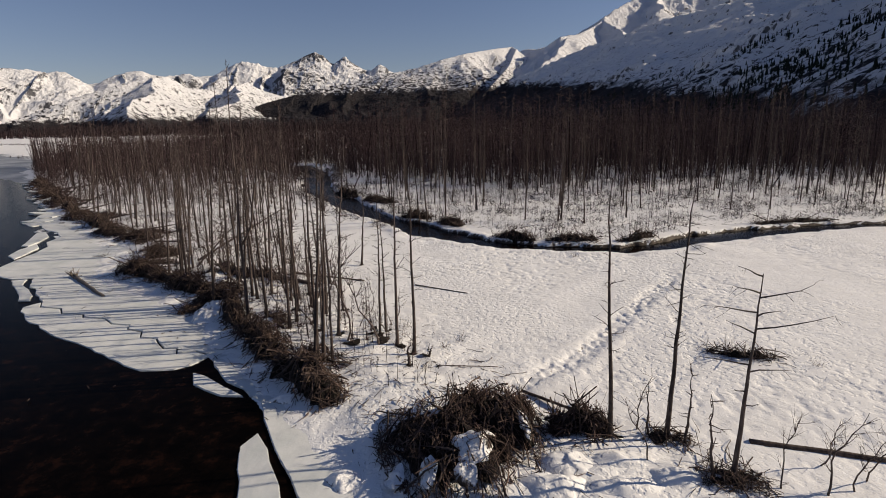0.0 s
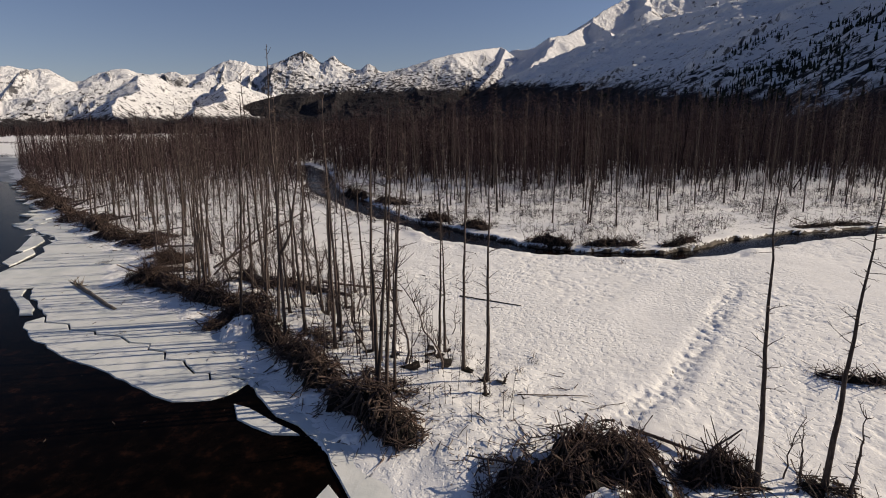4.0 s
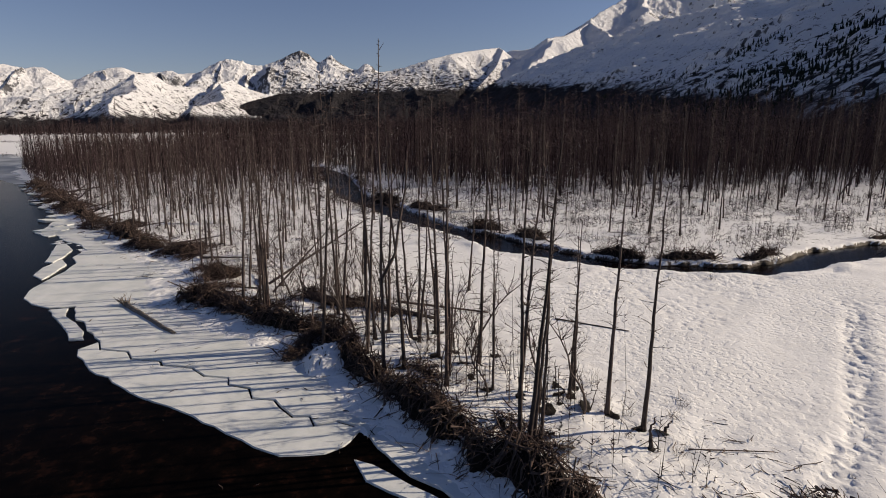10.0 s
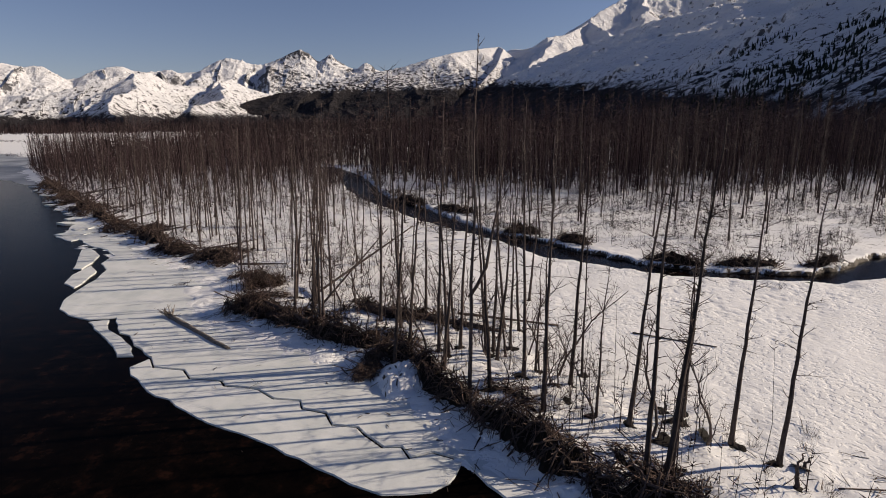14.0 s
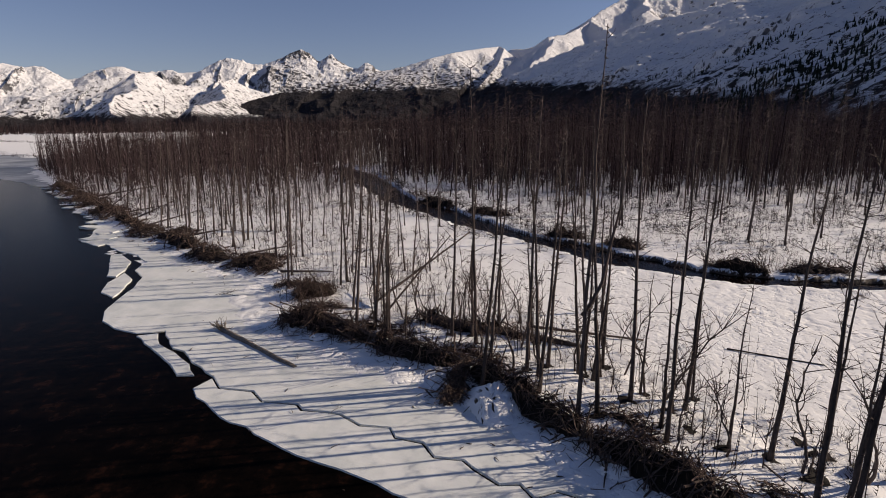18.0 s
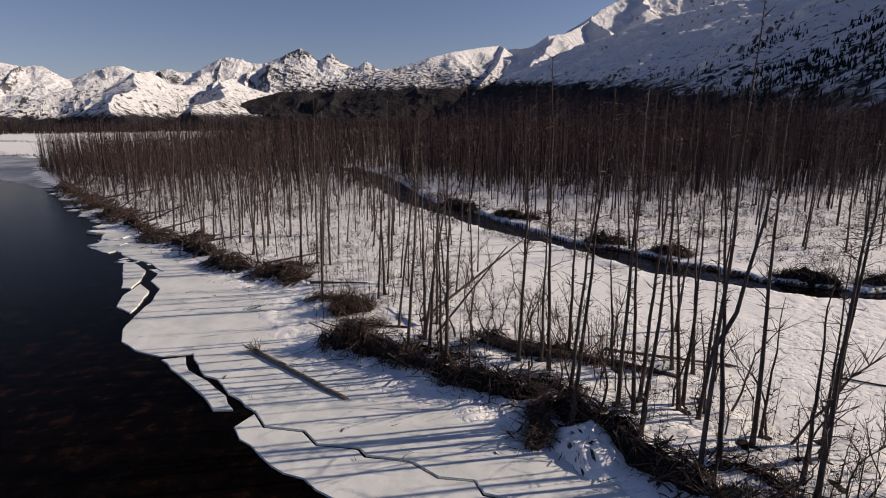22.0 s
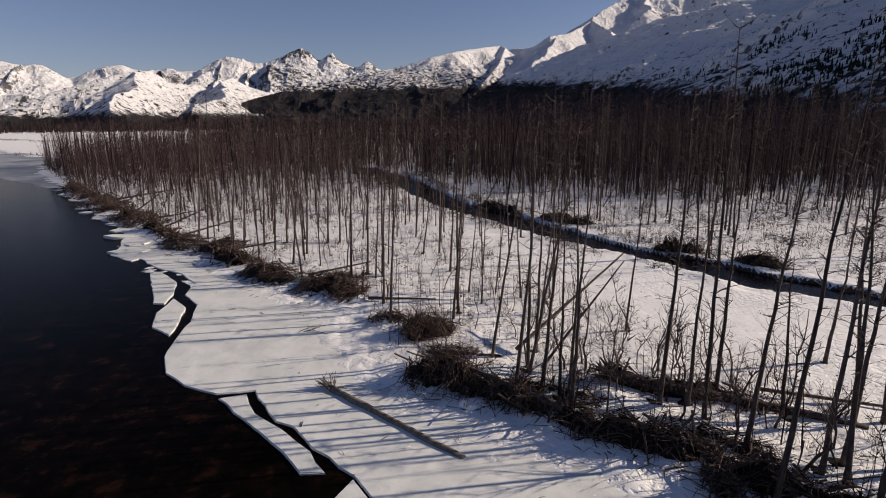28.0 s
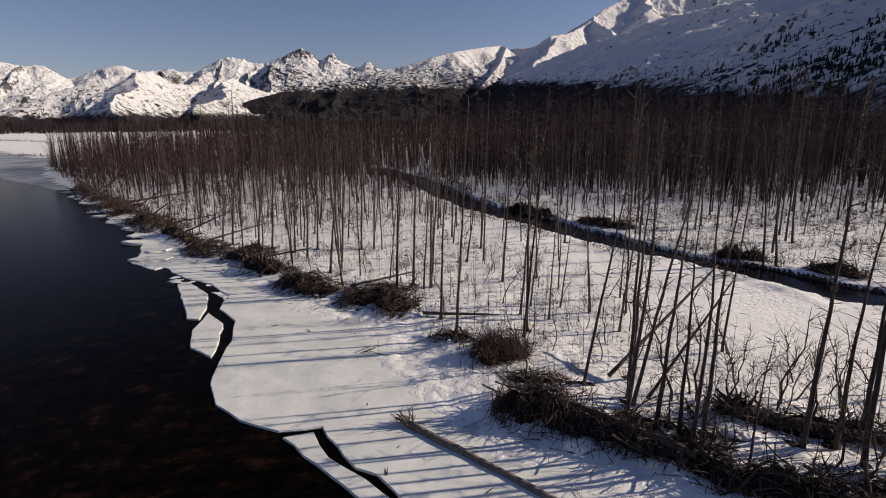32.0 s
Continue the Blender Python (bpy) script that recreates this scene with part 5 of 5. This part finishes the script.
def snow_drape(parent, size, seed, under, name="snow_patch"):
    """A crust of old snow, melted ragged at its edges, lying over what is below it."""
    bm = bmesh.new()
    rings, around = 9, 40
    rows = []
    for i in range(rings + 1):
        r = i / rings
        row = []
        for k in range(around):
            a = 2 * math.pi * k / around
            out = 0.9 + 0.3 * noise.fractal((1.1 * math.cos(a) + seed, 1.1 * math.sin(a), seed * 0.7), 1.0, 2.0, 3)
            x, y = size[0] * r * out * math.cos(a), size[1] * r * out * math.sin(a)
            z = size[2] * ((1 - r ** 2.2) * (1 + 0.45 * noise.fractal((x * 2.2, y * 2.2, seed), 1.0, 2.0, 3)) - 0.12 * r ** 4)
            row.append(bm.verts.new((x, y, under(x, y) + z)))
        rows.append(row)
    for p, q in zip(rows, rows[1:]):
        for k in range(around):
            bm.faces.new((p[k], q[k], q[(k + 1) % around], p[(k + 1) % around])).smooth = True
    bmesh.ops.remove_doubles(bm, verts=rows[0], dist=1e-4)
    bmesh.ops.recalc_face_normals(bm, faces=bm.faces)
    return part(name, bm, SNOW, parent, "lump of old snow")


lodge_skin = [SKINS[lodge.name](i / 50, -1 + j / 20) for i in range(51) for j in range(41)]
lodge_xy = np.array([(p.x, p.y) for p in lodge_skin])
lodge_z = np.array([p.z for p in lodge_skin])
for x, y, size in ((0.75, 16.2, (0.75, 0.75, 0.1)), (-0.75, 15.6, (0.32, 0.75, 0.09)), (0.5, 15.3, (0.4, 0.4, 0.09)), (2.75, 17.6, (0.3, 0.75, 0.1)), (1.25, 16.9, (0.3, 0.22, 0.07)), (-1.9, 15.9, (0.35, 0.6, 0.09))):
    ox, oy = x - lodge.location.x, y - lodge.location.y

    def lodge_top(u, v):
        gap = (lodge_xy[:, 0] - ox - u) ** 2 + (lodge_xy[:, 1] - oy - v) ** 2
        w = 1 / (gap + 0.06) ** 2
        return float((w * lodge_z).sum() / w.sum()) + 0.03

    snow_drape(lodge, size, x * 3.7, lodge_top).location = (ox, oy, 0)
for k, (x, y, size) in enumerate(((4.0, 16.4, (1.1, 0.8, 0.22)), (3.4, 15.2, (1.2, 0.8, 0.26)), (6.0, 16.6, (1.3, 0.5, 0.16)), (5.6, 15.2, (1.3, 0.6, 0.18)), (7.4, 15.6, (1.0, 0.6, 0.16)), (-3.8, 16.2, (0.9, 0.8, 0.2)),
                                  (-15.7, 33.4, (1.5, 2.0, 0.5)), (-25.0, 41.6, (0.9, 0.6, 0.24)), (-10.6, 34.4, (0.8, 0.5, 0.2)), (-19.0, 41.4, (0.9, 0.6, 0.2)), (-9.6, 25.0, (0.7, 0.5, 0.16)), (-7.4, 22.0, (0.8, 0.5, 0.18)), (-11.8, 28.4, (0.7, 0.5, 0.15)))):
    m = thing("snow_hummock", "rounded hummock of old snow beside the driftwood", "snow", (x, y, snow_z(x, y)), "snow hummocks")
    snow_drape(m, size, k * 3.1, lambda u, v: snow_z(x + u, y + v) - snow_z(x, y), "snow_crust")


# ---- single logs and poles ----
PALE = make_bark("pale_weathered_log", (0.10, 0.08, 0.065), (0.36, 0.31, 0.26), 5.0)


def log(name, label, a, b, r0, r1, category="log", mat=DRIFT, knots=0, seed=0, crook=0.12):
    a, b = Vector(a), Vector(b)
    rng = random.Random(seed)
    t = thing(name, label, category, a)
    bm = bmesh.new()
    n = 10
    pts = [(b - a) * k / n + Vector((rng.uniform(-1, 1), rng.uniform(-1, 1), rng.uniform(-0.5, 0.5))) * r0 * crook for k in range(n + 1)]
    tube(bm, pts, [(r0 + (r1 - r0) * k / n) * (1 + crook * rng.uniform(-0.4, 0.4)) for k in range(n + 1)], 9)
    part("stem", bm, mat, t)
    for k in range(knots):
        bm = bmesh.new()
        limb(bm, rng, Vector((0, 0, 0)), Vector((rng.uniform(-1, 1), rng.uniform(-1, 1), rng.uniform(0.0, 0.9))) - (b - a).normalized() * 0.6, rng.uniform(0.3, 0.8), r0 * 0.28, 2)
        o = part("root", bm, mat, t)
        o.location = pts[0] + Vector((rng.uniform(-1, 1), rng.uniform(-1, 1), 0.4)) * r0
    return t


log("drift_log", "long bare log with a root end lying on the ice", (-31.4, 43.4, -0.16), (-25.6, 37.9, -0.24), 0.17, 0.13, mat=PALE, knots=26, seed=3, crook=0.3)
log("drift_log", "long pale log lying along the corner of the bank", (-25.4, 43.6, 0.85), (-21.4, 39.9, 0.55), 0.10, 0.16, seed=13)
log("drift_log", "thick dark trunk with roots, half buried along the earthy bank", (-18.6, 42.9, 0.45), (-9.8, 38.7, 0.15), 0.36, 0.13, mat=BARK, knots=14, seed=23, crook=0.3)
log("fallen_pole", "dead trunk leaning out of the shore woods", (-95.0, 133.0, 0.3), (-86.0, 138.0, 9.5), 0.16, 0.06, seed=14)
log("fallen_pole", "long fallen trunk lying over the shore debris", (-76.0, 105.5, 0.7), (-67.0, 109.5, 1.9), 0.16, 0.08, mat=BARK, seed=15)
log("fallen_pole", "thin dead trunk leaning across the strip", (-22.3, 46.4, 0.3), (-15.4, 50.6, 4.3), 0.1, 0.05, mat=BARK, seed=4)
log("fallen_pole", "thin dead trunk leaning steeply across the strip", (-21.4, 44.2, 0.3), (-17.0, 46.2, 5.0), 0.08, 0.03, mat=BARK, seed=24)
for k, (a, b) in enumerate((((-46.0, 69.6, 0.4), (-41.0, 70.6, 1.1)), ((-53.0, 77.4, 0.5), (-47.6, 79.8, 1.8)), ((-57.8, 82.6, 0.3), (-52.4, 83.4, 2.6)), ((-62.0, 87.6, 0.4), (-57.2, 90.6, 1.0)), ((-66.5, 92.6, 0.5), (-62.0, 92.2, 3.4)), ((-36.4, 61.4, 0.3), (-31.6, 63.2, 0.8)), ((-31.0, 55.6, 0.2), (-26.4, 54.2, 0.5)), ((-72.5, 100.6, 0.5), (-66.5, 103.4, 4.6)))):
    log("fallen_pole", "stranded dead trunk leaning from the shore debris", a, b, 0.11, 0.05, mat=BARK, knots=4, seed=60 + k)
log("fallen_pole", "thin pole lying on the snow", (-2.4, 38.2, 0.12), (1.4, 36.0, 0.1), 0.045, 0.03, seed=5)
log("fallen_pole", "long thin pole lying on the snow", (-12.4, 41.5, 0.35), (-6.4, 39.6, 0.12), 0.09, 0.05, seed=6)
log("drift_log", "dark fallen log half sunk in snow", (11.0, 17.6, 0.1), (15.6, 16.2, 0.1), 0.14, 0.1, seed=7)
log("fallen_pole", "thin pole sticking out of the lodge", (3.2, 21.6, 0.2), (6.0, 19.0, 0.25), 0.07, 0.05, seed=8)
log("fallen_pole", "thin pole lying near the lodge", (-0.6, 24.5, 0.12), (2.4, 24.2, 0.12), 0.03, 0.02, seed=9)


# ---- saplings, brush, litter ----
def alder_meshes(seed, tall=4.0):
    """A crooked sapling with upright side branches."""
    rng = random.Random(seed)
    bm = bmesh.new()
    pts, p, way = [], Vector((0, 0, -0.15)), Vector((rng.uniform(-0.3, 0.3), rng.uniform(-0.3, 0.3), 1))
    for k in range(9):
        pts.append(p.copy())
        way = (way + Vector((rng.uniform(-0.45, 0.45), rng.uniform(-0.45, 0.45), 0.25))).normalized()
        p = p + way * tall / 8
    tube(bm, pts, [0.045 * (1 - 0.1 * k) for k in range(9)], 6)
    stem = bpy.data.meshes.new("stem")
    bm.to_mesh(stem)
    bm.free()
    stem.materials.append(BARK)
    bm = bmesh.new()
    for _ in range(13):
        k = rng.randrange(2, 8)
        a = rng.uniform(0, 6.28)
        limb(bm, rng, pts[k], Vector((math.cos(a), math.sin(a), rng.uniform(0.6, 1.8))), rng.uniform(0.5, 1.3), 0.014, 3)
    twigs = bpy.data.meshes.new("twigs")
    bm.to_mesh(twigs)
    bm.free()
    twigs.materials.append(TWIG)
    return stem, twigs


ALDERS = [alder_meshes(700 + k) for k in range(9)]


def alder(x, y, tall, lean=0.0, k=0):
    t = thing("alder_sapling", "thin crooked leafless sapling growing out of the snow", "sapling", group="crooked saplings")
    rng = random.Random(int(x * 31 + y * 17))
    t.matrix_basis = Matrix.Translation((x, y, snow_z(x, y))) @ pose(0, 0, 0, 0, lean, 0) @ pose(0, 0, 0, 0, 0, rng.uniform(0, 360))
    s = tall / 4.0
    for name, data in zip(("stem", "crown"), ALDERS[k % 9]):
        o = part(name, data, None, t)
        o.scale = (max(0.7, s), max(0.7, s), s)
        if name == "crown":
            tagged(o, kind="stuff")


for k, (x, y, tall, lean) in enumerate(((-15.9, 43.8, 4.6, -4), (-15.6, 42.3, 4.8, -14), (-15.0, 44.2, 4.2, 5), (-18.7, 41.3, 3.2, 3), (-14.4, 42.0, 3.6, -8), (-16.4, 43.2, 3.8, 6),
                                        (-14.1, 45.6, 3.4, 0), (-13.8, 38.6, 3.0, 8), (-10.3, 39.2, 2.6, 10), (-12.9, 42.8, 4.4, -5), (-17.6, 44.6, 3.6, 4), (-19.2, 44.8, 4.6, 18),
                                        (-17.0, 42.0, 3.4, -6), (-16.8, 44.0, 2.8, 10), (-18.0, 43.6, 4.0, -3), (-13.6, 43.4, 3.8, 7), (-14.8, 40.6, 3.0, -9), (-12.2, 41.6, 3.4, 4), (-11.4, 42.4, 2.8, -6), (-13.2, 44.6, 3.2, 9), (-19.8, 42.4, 3.0, 5), (10.6, 15.0, 2.6, 22), (11.8, 14.6, 3.4, 12), (12.8, 14.8, 2.6, 4), (13.6, 15.4, 2.2, -8), (12.6, 16.2, 2.0, 10), (14.6, 14.4, 2.0, 0), (6.8, 16.4, 2.8, -6), (7.2, 18.6, 2.8, -3),
                                        (-11.6, 37.6, 3.2, 4), (-7.4, 36.4, 3.0, -4), (-5.0, 32.6, 2.6, 8), (-3.2, 31.4, 2.2, 18), (-8.2, 38.2, 3.6, 3), (-21.0, 47.6, 3.2, 8), (-22.6, 52.4, 2.8, -6), (-24.2, 49.6, 3.0, 14))):
    alder(x, y, tall, lean, k)
for k, (x, y) in enumerate(scatter(46, lambda x, y: 0.8 < bank_side(x, y) < 6.5, (-24, 27, -3, 45), 8, 0.9)):
    alder(x, y, random.Random(k).uniform(1.6, 6.0), random.Random(k + 90).uniform(-14, 14), k)
for k, (x, y) in enumerate(scatter(34, in_strip, (-45, 47, -12, 70), 9, 2.0)):
    alder(x, y, random.Random(k).uniform(1.8, 4.2), random.Random(k + 50).uniform(-12, 12), k)


def brush_mesh(seed, stems=26):
    rng = random.Random(seed)
    bm = bmesh.new()
    for _ in range(stems):
        a, r = rng.uniform(0, 6.28), rng.uniform(0, 0.45)
        limb(bm, rng, Vector((r * math.cos(a), r * math.sin(a), -0.05)), Vector((0.5 * math.cos(a), 0.5 * math.sin(a), rng.uniform(0.7, 2.2))), rng.uniform(0.4, 1.2), 0.008, 1, sides=3)
    data = bpy.data.meshes.new("stems")
    bm.to_mesh(data)
    bm.free()
    data.materials.append(TWIG)
    return data


BRUSH = [brush_mesh(800 + k) for k in range(5)]


def brush(x, y, size, k, group):
    t = thing("dry_bush", "low leafless bush of thin brown stems in snow", "bush", group=group)
    t.matrix_basis = Matrix.Translation((x, y, snow_z(x, y))) @ pose(0, 0, 0, 0, 0, k * 47 % 360) @ Matrix.Scale(size, 4)
    tagged(part("thicket", BRUSH[k % 5], None, t), kind="stuff")


for k, (x, y, size) in enumerate(((14.3, 25.6, 0.7), (15.2, 24.6, 0.7), (17.6, 23.6, 0.5), (-15.0, 42.4, 1.0), (-13.6, 41.6, 1.0), (-12.6, 41.4, 1.0), (-16.4, 42.8, 0.9), (-11.4, 41.0, 0.9), (0.6, 27.6, 0.6), (-0.2, 26.6, 0.6),
                                  (-2.0, 27.0, 0.6), (-4.0, 28.4, 0.6), (-6.6, 31.4, 0.7), (-9.0, 33.0, 0.7), (-7.8, 29.4, 0.7), (11.4, 46.0, 0.7), (-29.8, 51.2, 0.9), (-26.0, 51.0, 0.9))):
    brush(x, y, size, k, "bushes on the snow")
for k, (x, y) in enumerate(scatter(60, lambda x, y: 0.5 < bank_side(x, y) < 8, (-24, 24, -1, 46), 18, 1.0)):
    brush(x, y, random.Random(k).uniform(0.35, 0.8), k, "bushes among the bank trees")
for k, (x, y) in enumerate(scatter(110, in_strip, (-72, 55, -14, 104), 39, 1.6)):
    brush(x, y, random.Random(k + 7).uniform(0.5, 1.3), k, "bushes deep in the wooded strip")
for k, (x, y) in enumerate(scatter(50, in_strip, (-46, 45, -10, 72), 19, 1.6)):
    brush(x, y, random.Random(k).uniform(0.5, 1.1), k, "bushes in the wooded strip")
for k, (x, y) in enumerate(scatter(110, lambda x, y: creek_side(x, y) > 1.5 and y > np.interp(x, [-10, 0, 10, 20, 40, 60], [72, 62, 53, 52, 58, 60]), (-8, 50, 55, 82), 29, 1.5)):
    brush(x, y, random.Random(k).uniform(0.5, 1.2), k, "bushes beyond the creek")

woods("undergrowth", sown(9500, (-75, 22, 0, 110), 31, lambda x, y: on_land(x, y, 0.5) & (x < -1 - (y - 25) * 0.5)), "thin bare saplings and stalks in the strip", 41, 9, (0.4, 1.9), 0.022, 0.35, fine=STRIP)
woods("thin_saplings", sown(1500, (-46, 22, 0, 62), 33, lambda x, y: on_land(x, y, 0.3) & (x < -2.5 - (y - 26) * 0.62) & (value_noise(x * 0.5, y * 0.5, 95) > 0.45)), "thin upright saplings between the trees", 43, 14, (1.5, 5.5), 0.035, 0.45, mat=STRIP)
woods("creek_undergrowth", sown(17000, (-20, 50, 80, 112), 32, lambda x, y: on_land(x, y, 0.5) & (value_noise(x * 0.35, y * 0.35, 96) > 0.42) & (y > np.interp(x, [-20, -10, 0, 10, 20, 40, 60], [90, 76, 64, 54, 53, 58, 60]))), "thin bare saplings and stalks beyond the creek", 42, 12, (0.3, 2.4), 0.028, 0.45, fine=STRIP)

woods("creek_brush", sown(26000, (-50, 56, 12, 150), 34, lambda x, y: (creek_gap(x, y) > 0.1) & (creek_gap(x, y) < 3.2) & (y > 62 + 0.1 * x) & (value_noise(x * 0.3, y * 0.3, 99) > 0.35)), "thick bare brush along both banks of the upper creek", 44, 12, (0.5, 2.2), 0.03, 0.5, fine=STRIP)

woods("far_undergrowth", sown(22000, (-175, 84, -22, 215), 35, lambda x, y: on_land(x, y, 0.5) & (x < -14 - (y - 48) * 0.2)), "thin bare saplings filling the far strip", 45, 9, (0.6, 3.4), 0.05, 0.6, mat=STRIP)


def litter(name, n, box, seed, keep, label):
    places = sown(n, box, seed, keep)
    rng = np.random.default_rng(seed)
    a, s = rng.uniform(0, 6.28, len(places)), rng.normal(0, 0.12, len(places))
    z = ground_z(places[:, 0], places[:, 1]) + 0.02
    rows = np.stack([places[:, 0], places[:, 1], z, np.cos(a), np.sin(a), s, rng.uniform(0.15, 0.9, len(places)), rng.uniform(0.006, 0.02, len(places))], 1)
    tagged(new(name, loose_sticks(rows, seed)), label, "twigs", kind="stuff")


litter("twig_litter", 1200, (-45, 18, 4, 62), 51, lambda x, y: on_land(x, y, 0.3) & (x < 1 - (y - 26) * 0.42), "fallen twigs scattered over the snow")
litter("twig_litter", 4500, (-20, 50, 60, 90), 52, lambda x, y: on_land(x, y, 0.3) & (y > np.interp(x, [-20, -10, 0, 10, 20, 40, 60], [90, 76, 64, 54, 53, 58, 60])), "fallen twigs beyond the creek")


woods("bar_brush", sown(16000, (-560, 240, -165, 620), 61, lambda x, y: np.sin((y + 0.3 * x) * 0.03 + 3 * value_noise(x * 0.006, y * 0.006, 8)) > 0.93), "dark brush on gravel bars of the frozen river", 62, 6, (0.5, 2.0), 0.3, 1.2)


# ---- spruces on the slope ----
def spruces(seed):
    rng = np.random.default_rng(seed)
    sx, sy, sz, _ = SLOPE
    rows, cols = sx.shape
    bearing = np.degrees(np.arctan2(sx - HUB[0], sy - HUB[1]))
    spots = []
    tries = 0
    while tries < 12:
        i, j = int(rng.uniform(0.08, 0.42) * rows / 1.35), int(rng.integers(0, cols))
        if 13 < bearing[i, j] < 60 and rng.random() < (bearing[i, j] - 8) / 30:
            tries += 1
            spots += [(i, j, rng.uniform(5, 16), 1.0)] * int(rng.integers(8, 55))
    lift = np.degrees(np.arctan2(sz - HUB[2], np.hypot(sx - HUB[0], sy - HUB[1])))
    for b, e, n, wide in ((30.9, 6.2, 90, 16), (32.2, 5.2, 60, 14), (33.8, 6.3, 80, 14), (35.9, 5.3, 110, 17), (37.1, 7.0, 50, 11), (28.0, 4.9, 70, 13), (31.5, 4.3, 120, 22), (36.5, 4.3, 160, 26), (38.5, 5.6, 90, 16), (25.6, 6.0, 14, 7), (20.4, 4.7, 30, 8), (22.0, 3.9, 40, 14), (26.0, 4.2, 50, 14), (33.0, 3.6, 160, 30)):
        i, j = np.unravel_index(np.argmin((bearing - b) ** 2 + (lift - e) ** 2), sx.shape)
        spots += [(int(i), int(j), wide, 0.9)] * n
    for _ in range(6500):
        q = rng.random() ** 1.7
        i, j = int((0.03 + 0.72 * q) * rows / 1.35), int(rng.integers(0, cols))
        if value_noise(np.array(sx[i, j] * 0.009), np.array(sy[i, j] * 0.009), 6) > 0.3 + 0.35 * q:
            spots.append((i, j, 10, rng.uniform(0.15, 0.42)))
    for _ in range(2600):
        i, j = int(rng.uniform(0.01, 0.12) * rows / 1.35), int(rng.integers(0, cols))
        spots.append((i, j, 12, 0.9))
    verts, faces = [], []
    for i, j, wide, size in spots:
        h = rng.uniform(3, 8) * size
        dx, dy = rng.normal(0, wide, 2)
        x, y = sx[i, j] + dx, sy[i, j] + dy
        k = np.argmin((sx[:, max(0, j - 25) : j + 26] - x) ** 2 + (sy[:, max(0, j - 25) : j + 26] - y) ** 2)
        z = sz[:, max(0, j - 25) : j + 26].ravel()[k] - 1.5 * size
        for f, r in ((0.0, 0.20), (0.3, 0.16), (0.58, 0.1)):
            k = len(verts)
            for s in range(6):
                w = r * h * rng.uniform(0.6, 1.15)
                verts.append((x + w * math.cos(s * 1.047), y + w * math.sin(s * 1.047), z + h * f))
            verts.append((x, y, z + h * min(1.0, f + 0.52)))
            faces += [(k + s, k + (s + 1) % 6, k + 6) for s in range(6)]
    return mesh_of("slope_spruces", verts, faces, SPRUCE)


tagged(new("slope_spruces", spruces(8)), "dark spruces in clumps on the snowy slope", "trees", kind="stuff")


# ---- bits on the ice ----
rng = np.random.default_rng(77)
bits = sown(170, (-46, 22, -12, 66), 71, lambda x, y: (along(BANK, x, y)[0] * along(BANK, x, y)[2] < -1.5) & (along(BANK, x, y)[0] < 11) & (x > -41 + (60 - y) * 0.45))
turns = rng.uniform(0, 6.28, len(bits))
tagged(new("ice_litter", loose_sticks(np.stack([bits[:, 0], bits[:, 1], 0 * turns + ICE_Z + 0.02, np.cos(turns), np.sin(turns), 0 * turns + 0.1, rng.uniform(0.08, 0.4, len(bits)), rng.uniform(0.01, 0.035, len(bits))], 1), 7)), "dark bits of wood scattered on the ice", "twigs", kind="stuff")


def ice_branch(x, y, turn, size, seed):
    t = thing("fallen_branch", "small leafless branch lying on the snowy ice", "branch", (x, y, ICE_Z + 0.05), "branches on the ice")
    r = random.Random(seed)
    for k in range(4):
        bm = bmesh.new()
        limb(bm, r, Vector((0.25 * k, r.uniform(-0.1, 0.1), 0)), Vector((1, r.uniform(-0.9, 0.9), 0.12)), r.uniform(0.8, 1.6), 0.02, 3, 0.04)
        o = part("stem", bm, TWIG, t)
        o.matrix_basis = pose(0, 0, 0, 0, 0, turn) @ Matrix.Scale(size, 4)


for k, (x, y, turn, size) in enumerate(((-34.6, 50.6, 20, 1.0), (-30.4, 48.6, 10, 0.7), (-36.6, 57.0, 40, 0.8), (-30.8, 50.2, -20, 0.6), (-22.4, 33.6, 200, 0.4), (-25.6, 38.8, 120, 0.35))):
    ice_branch(x, y, turn, size, k)
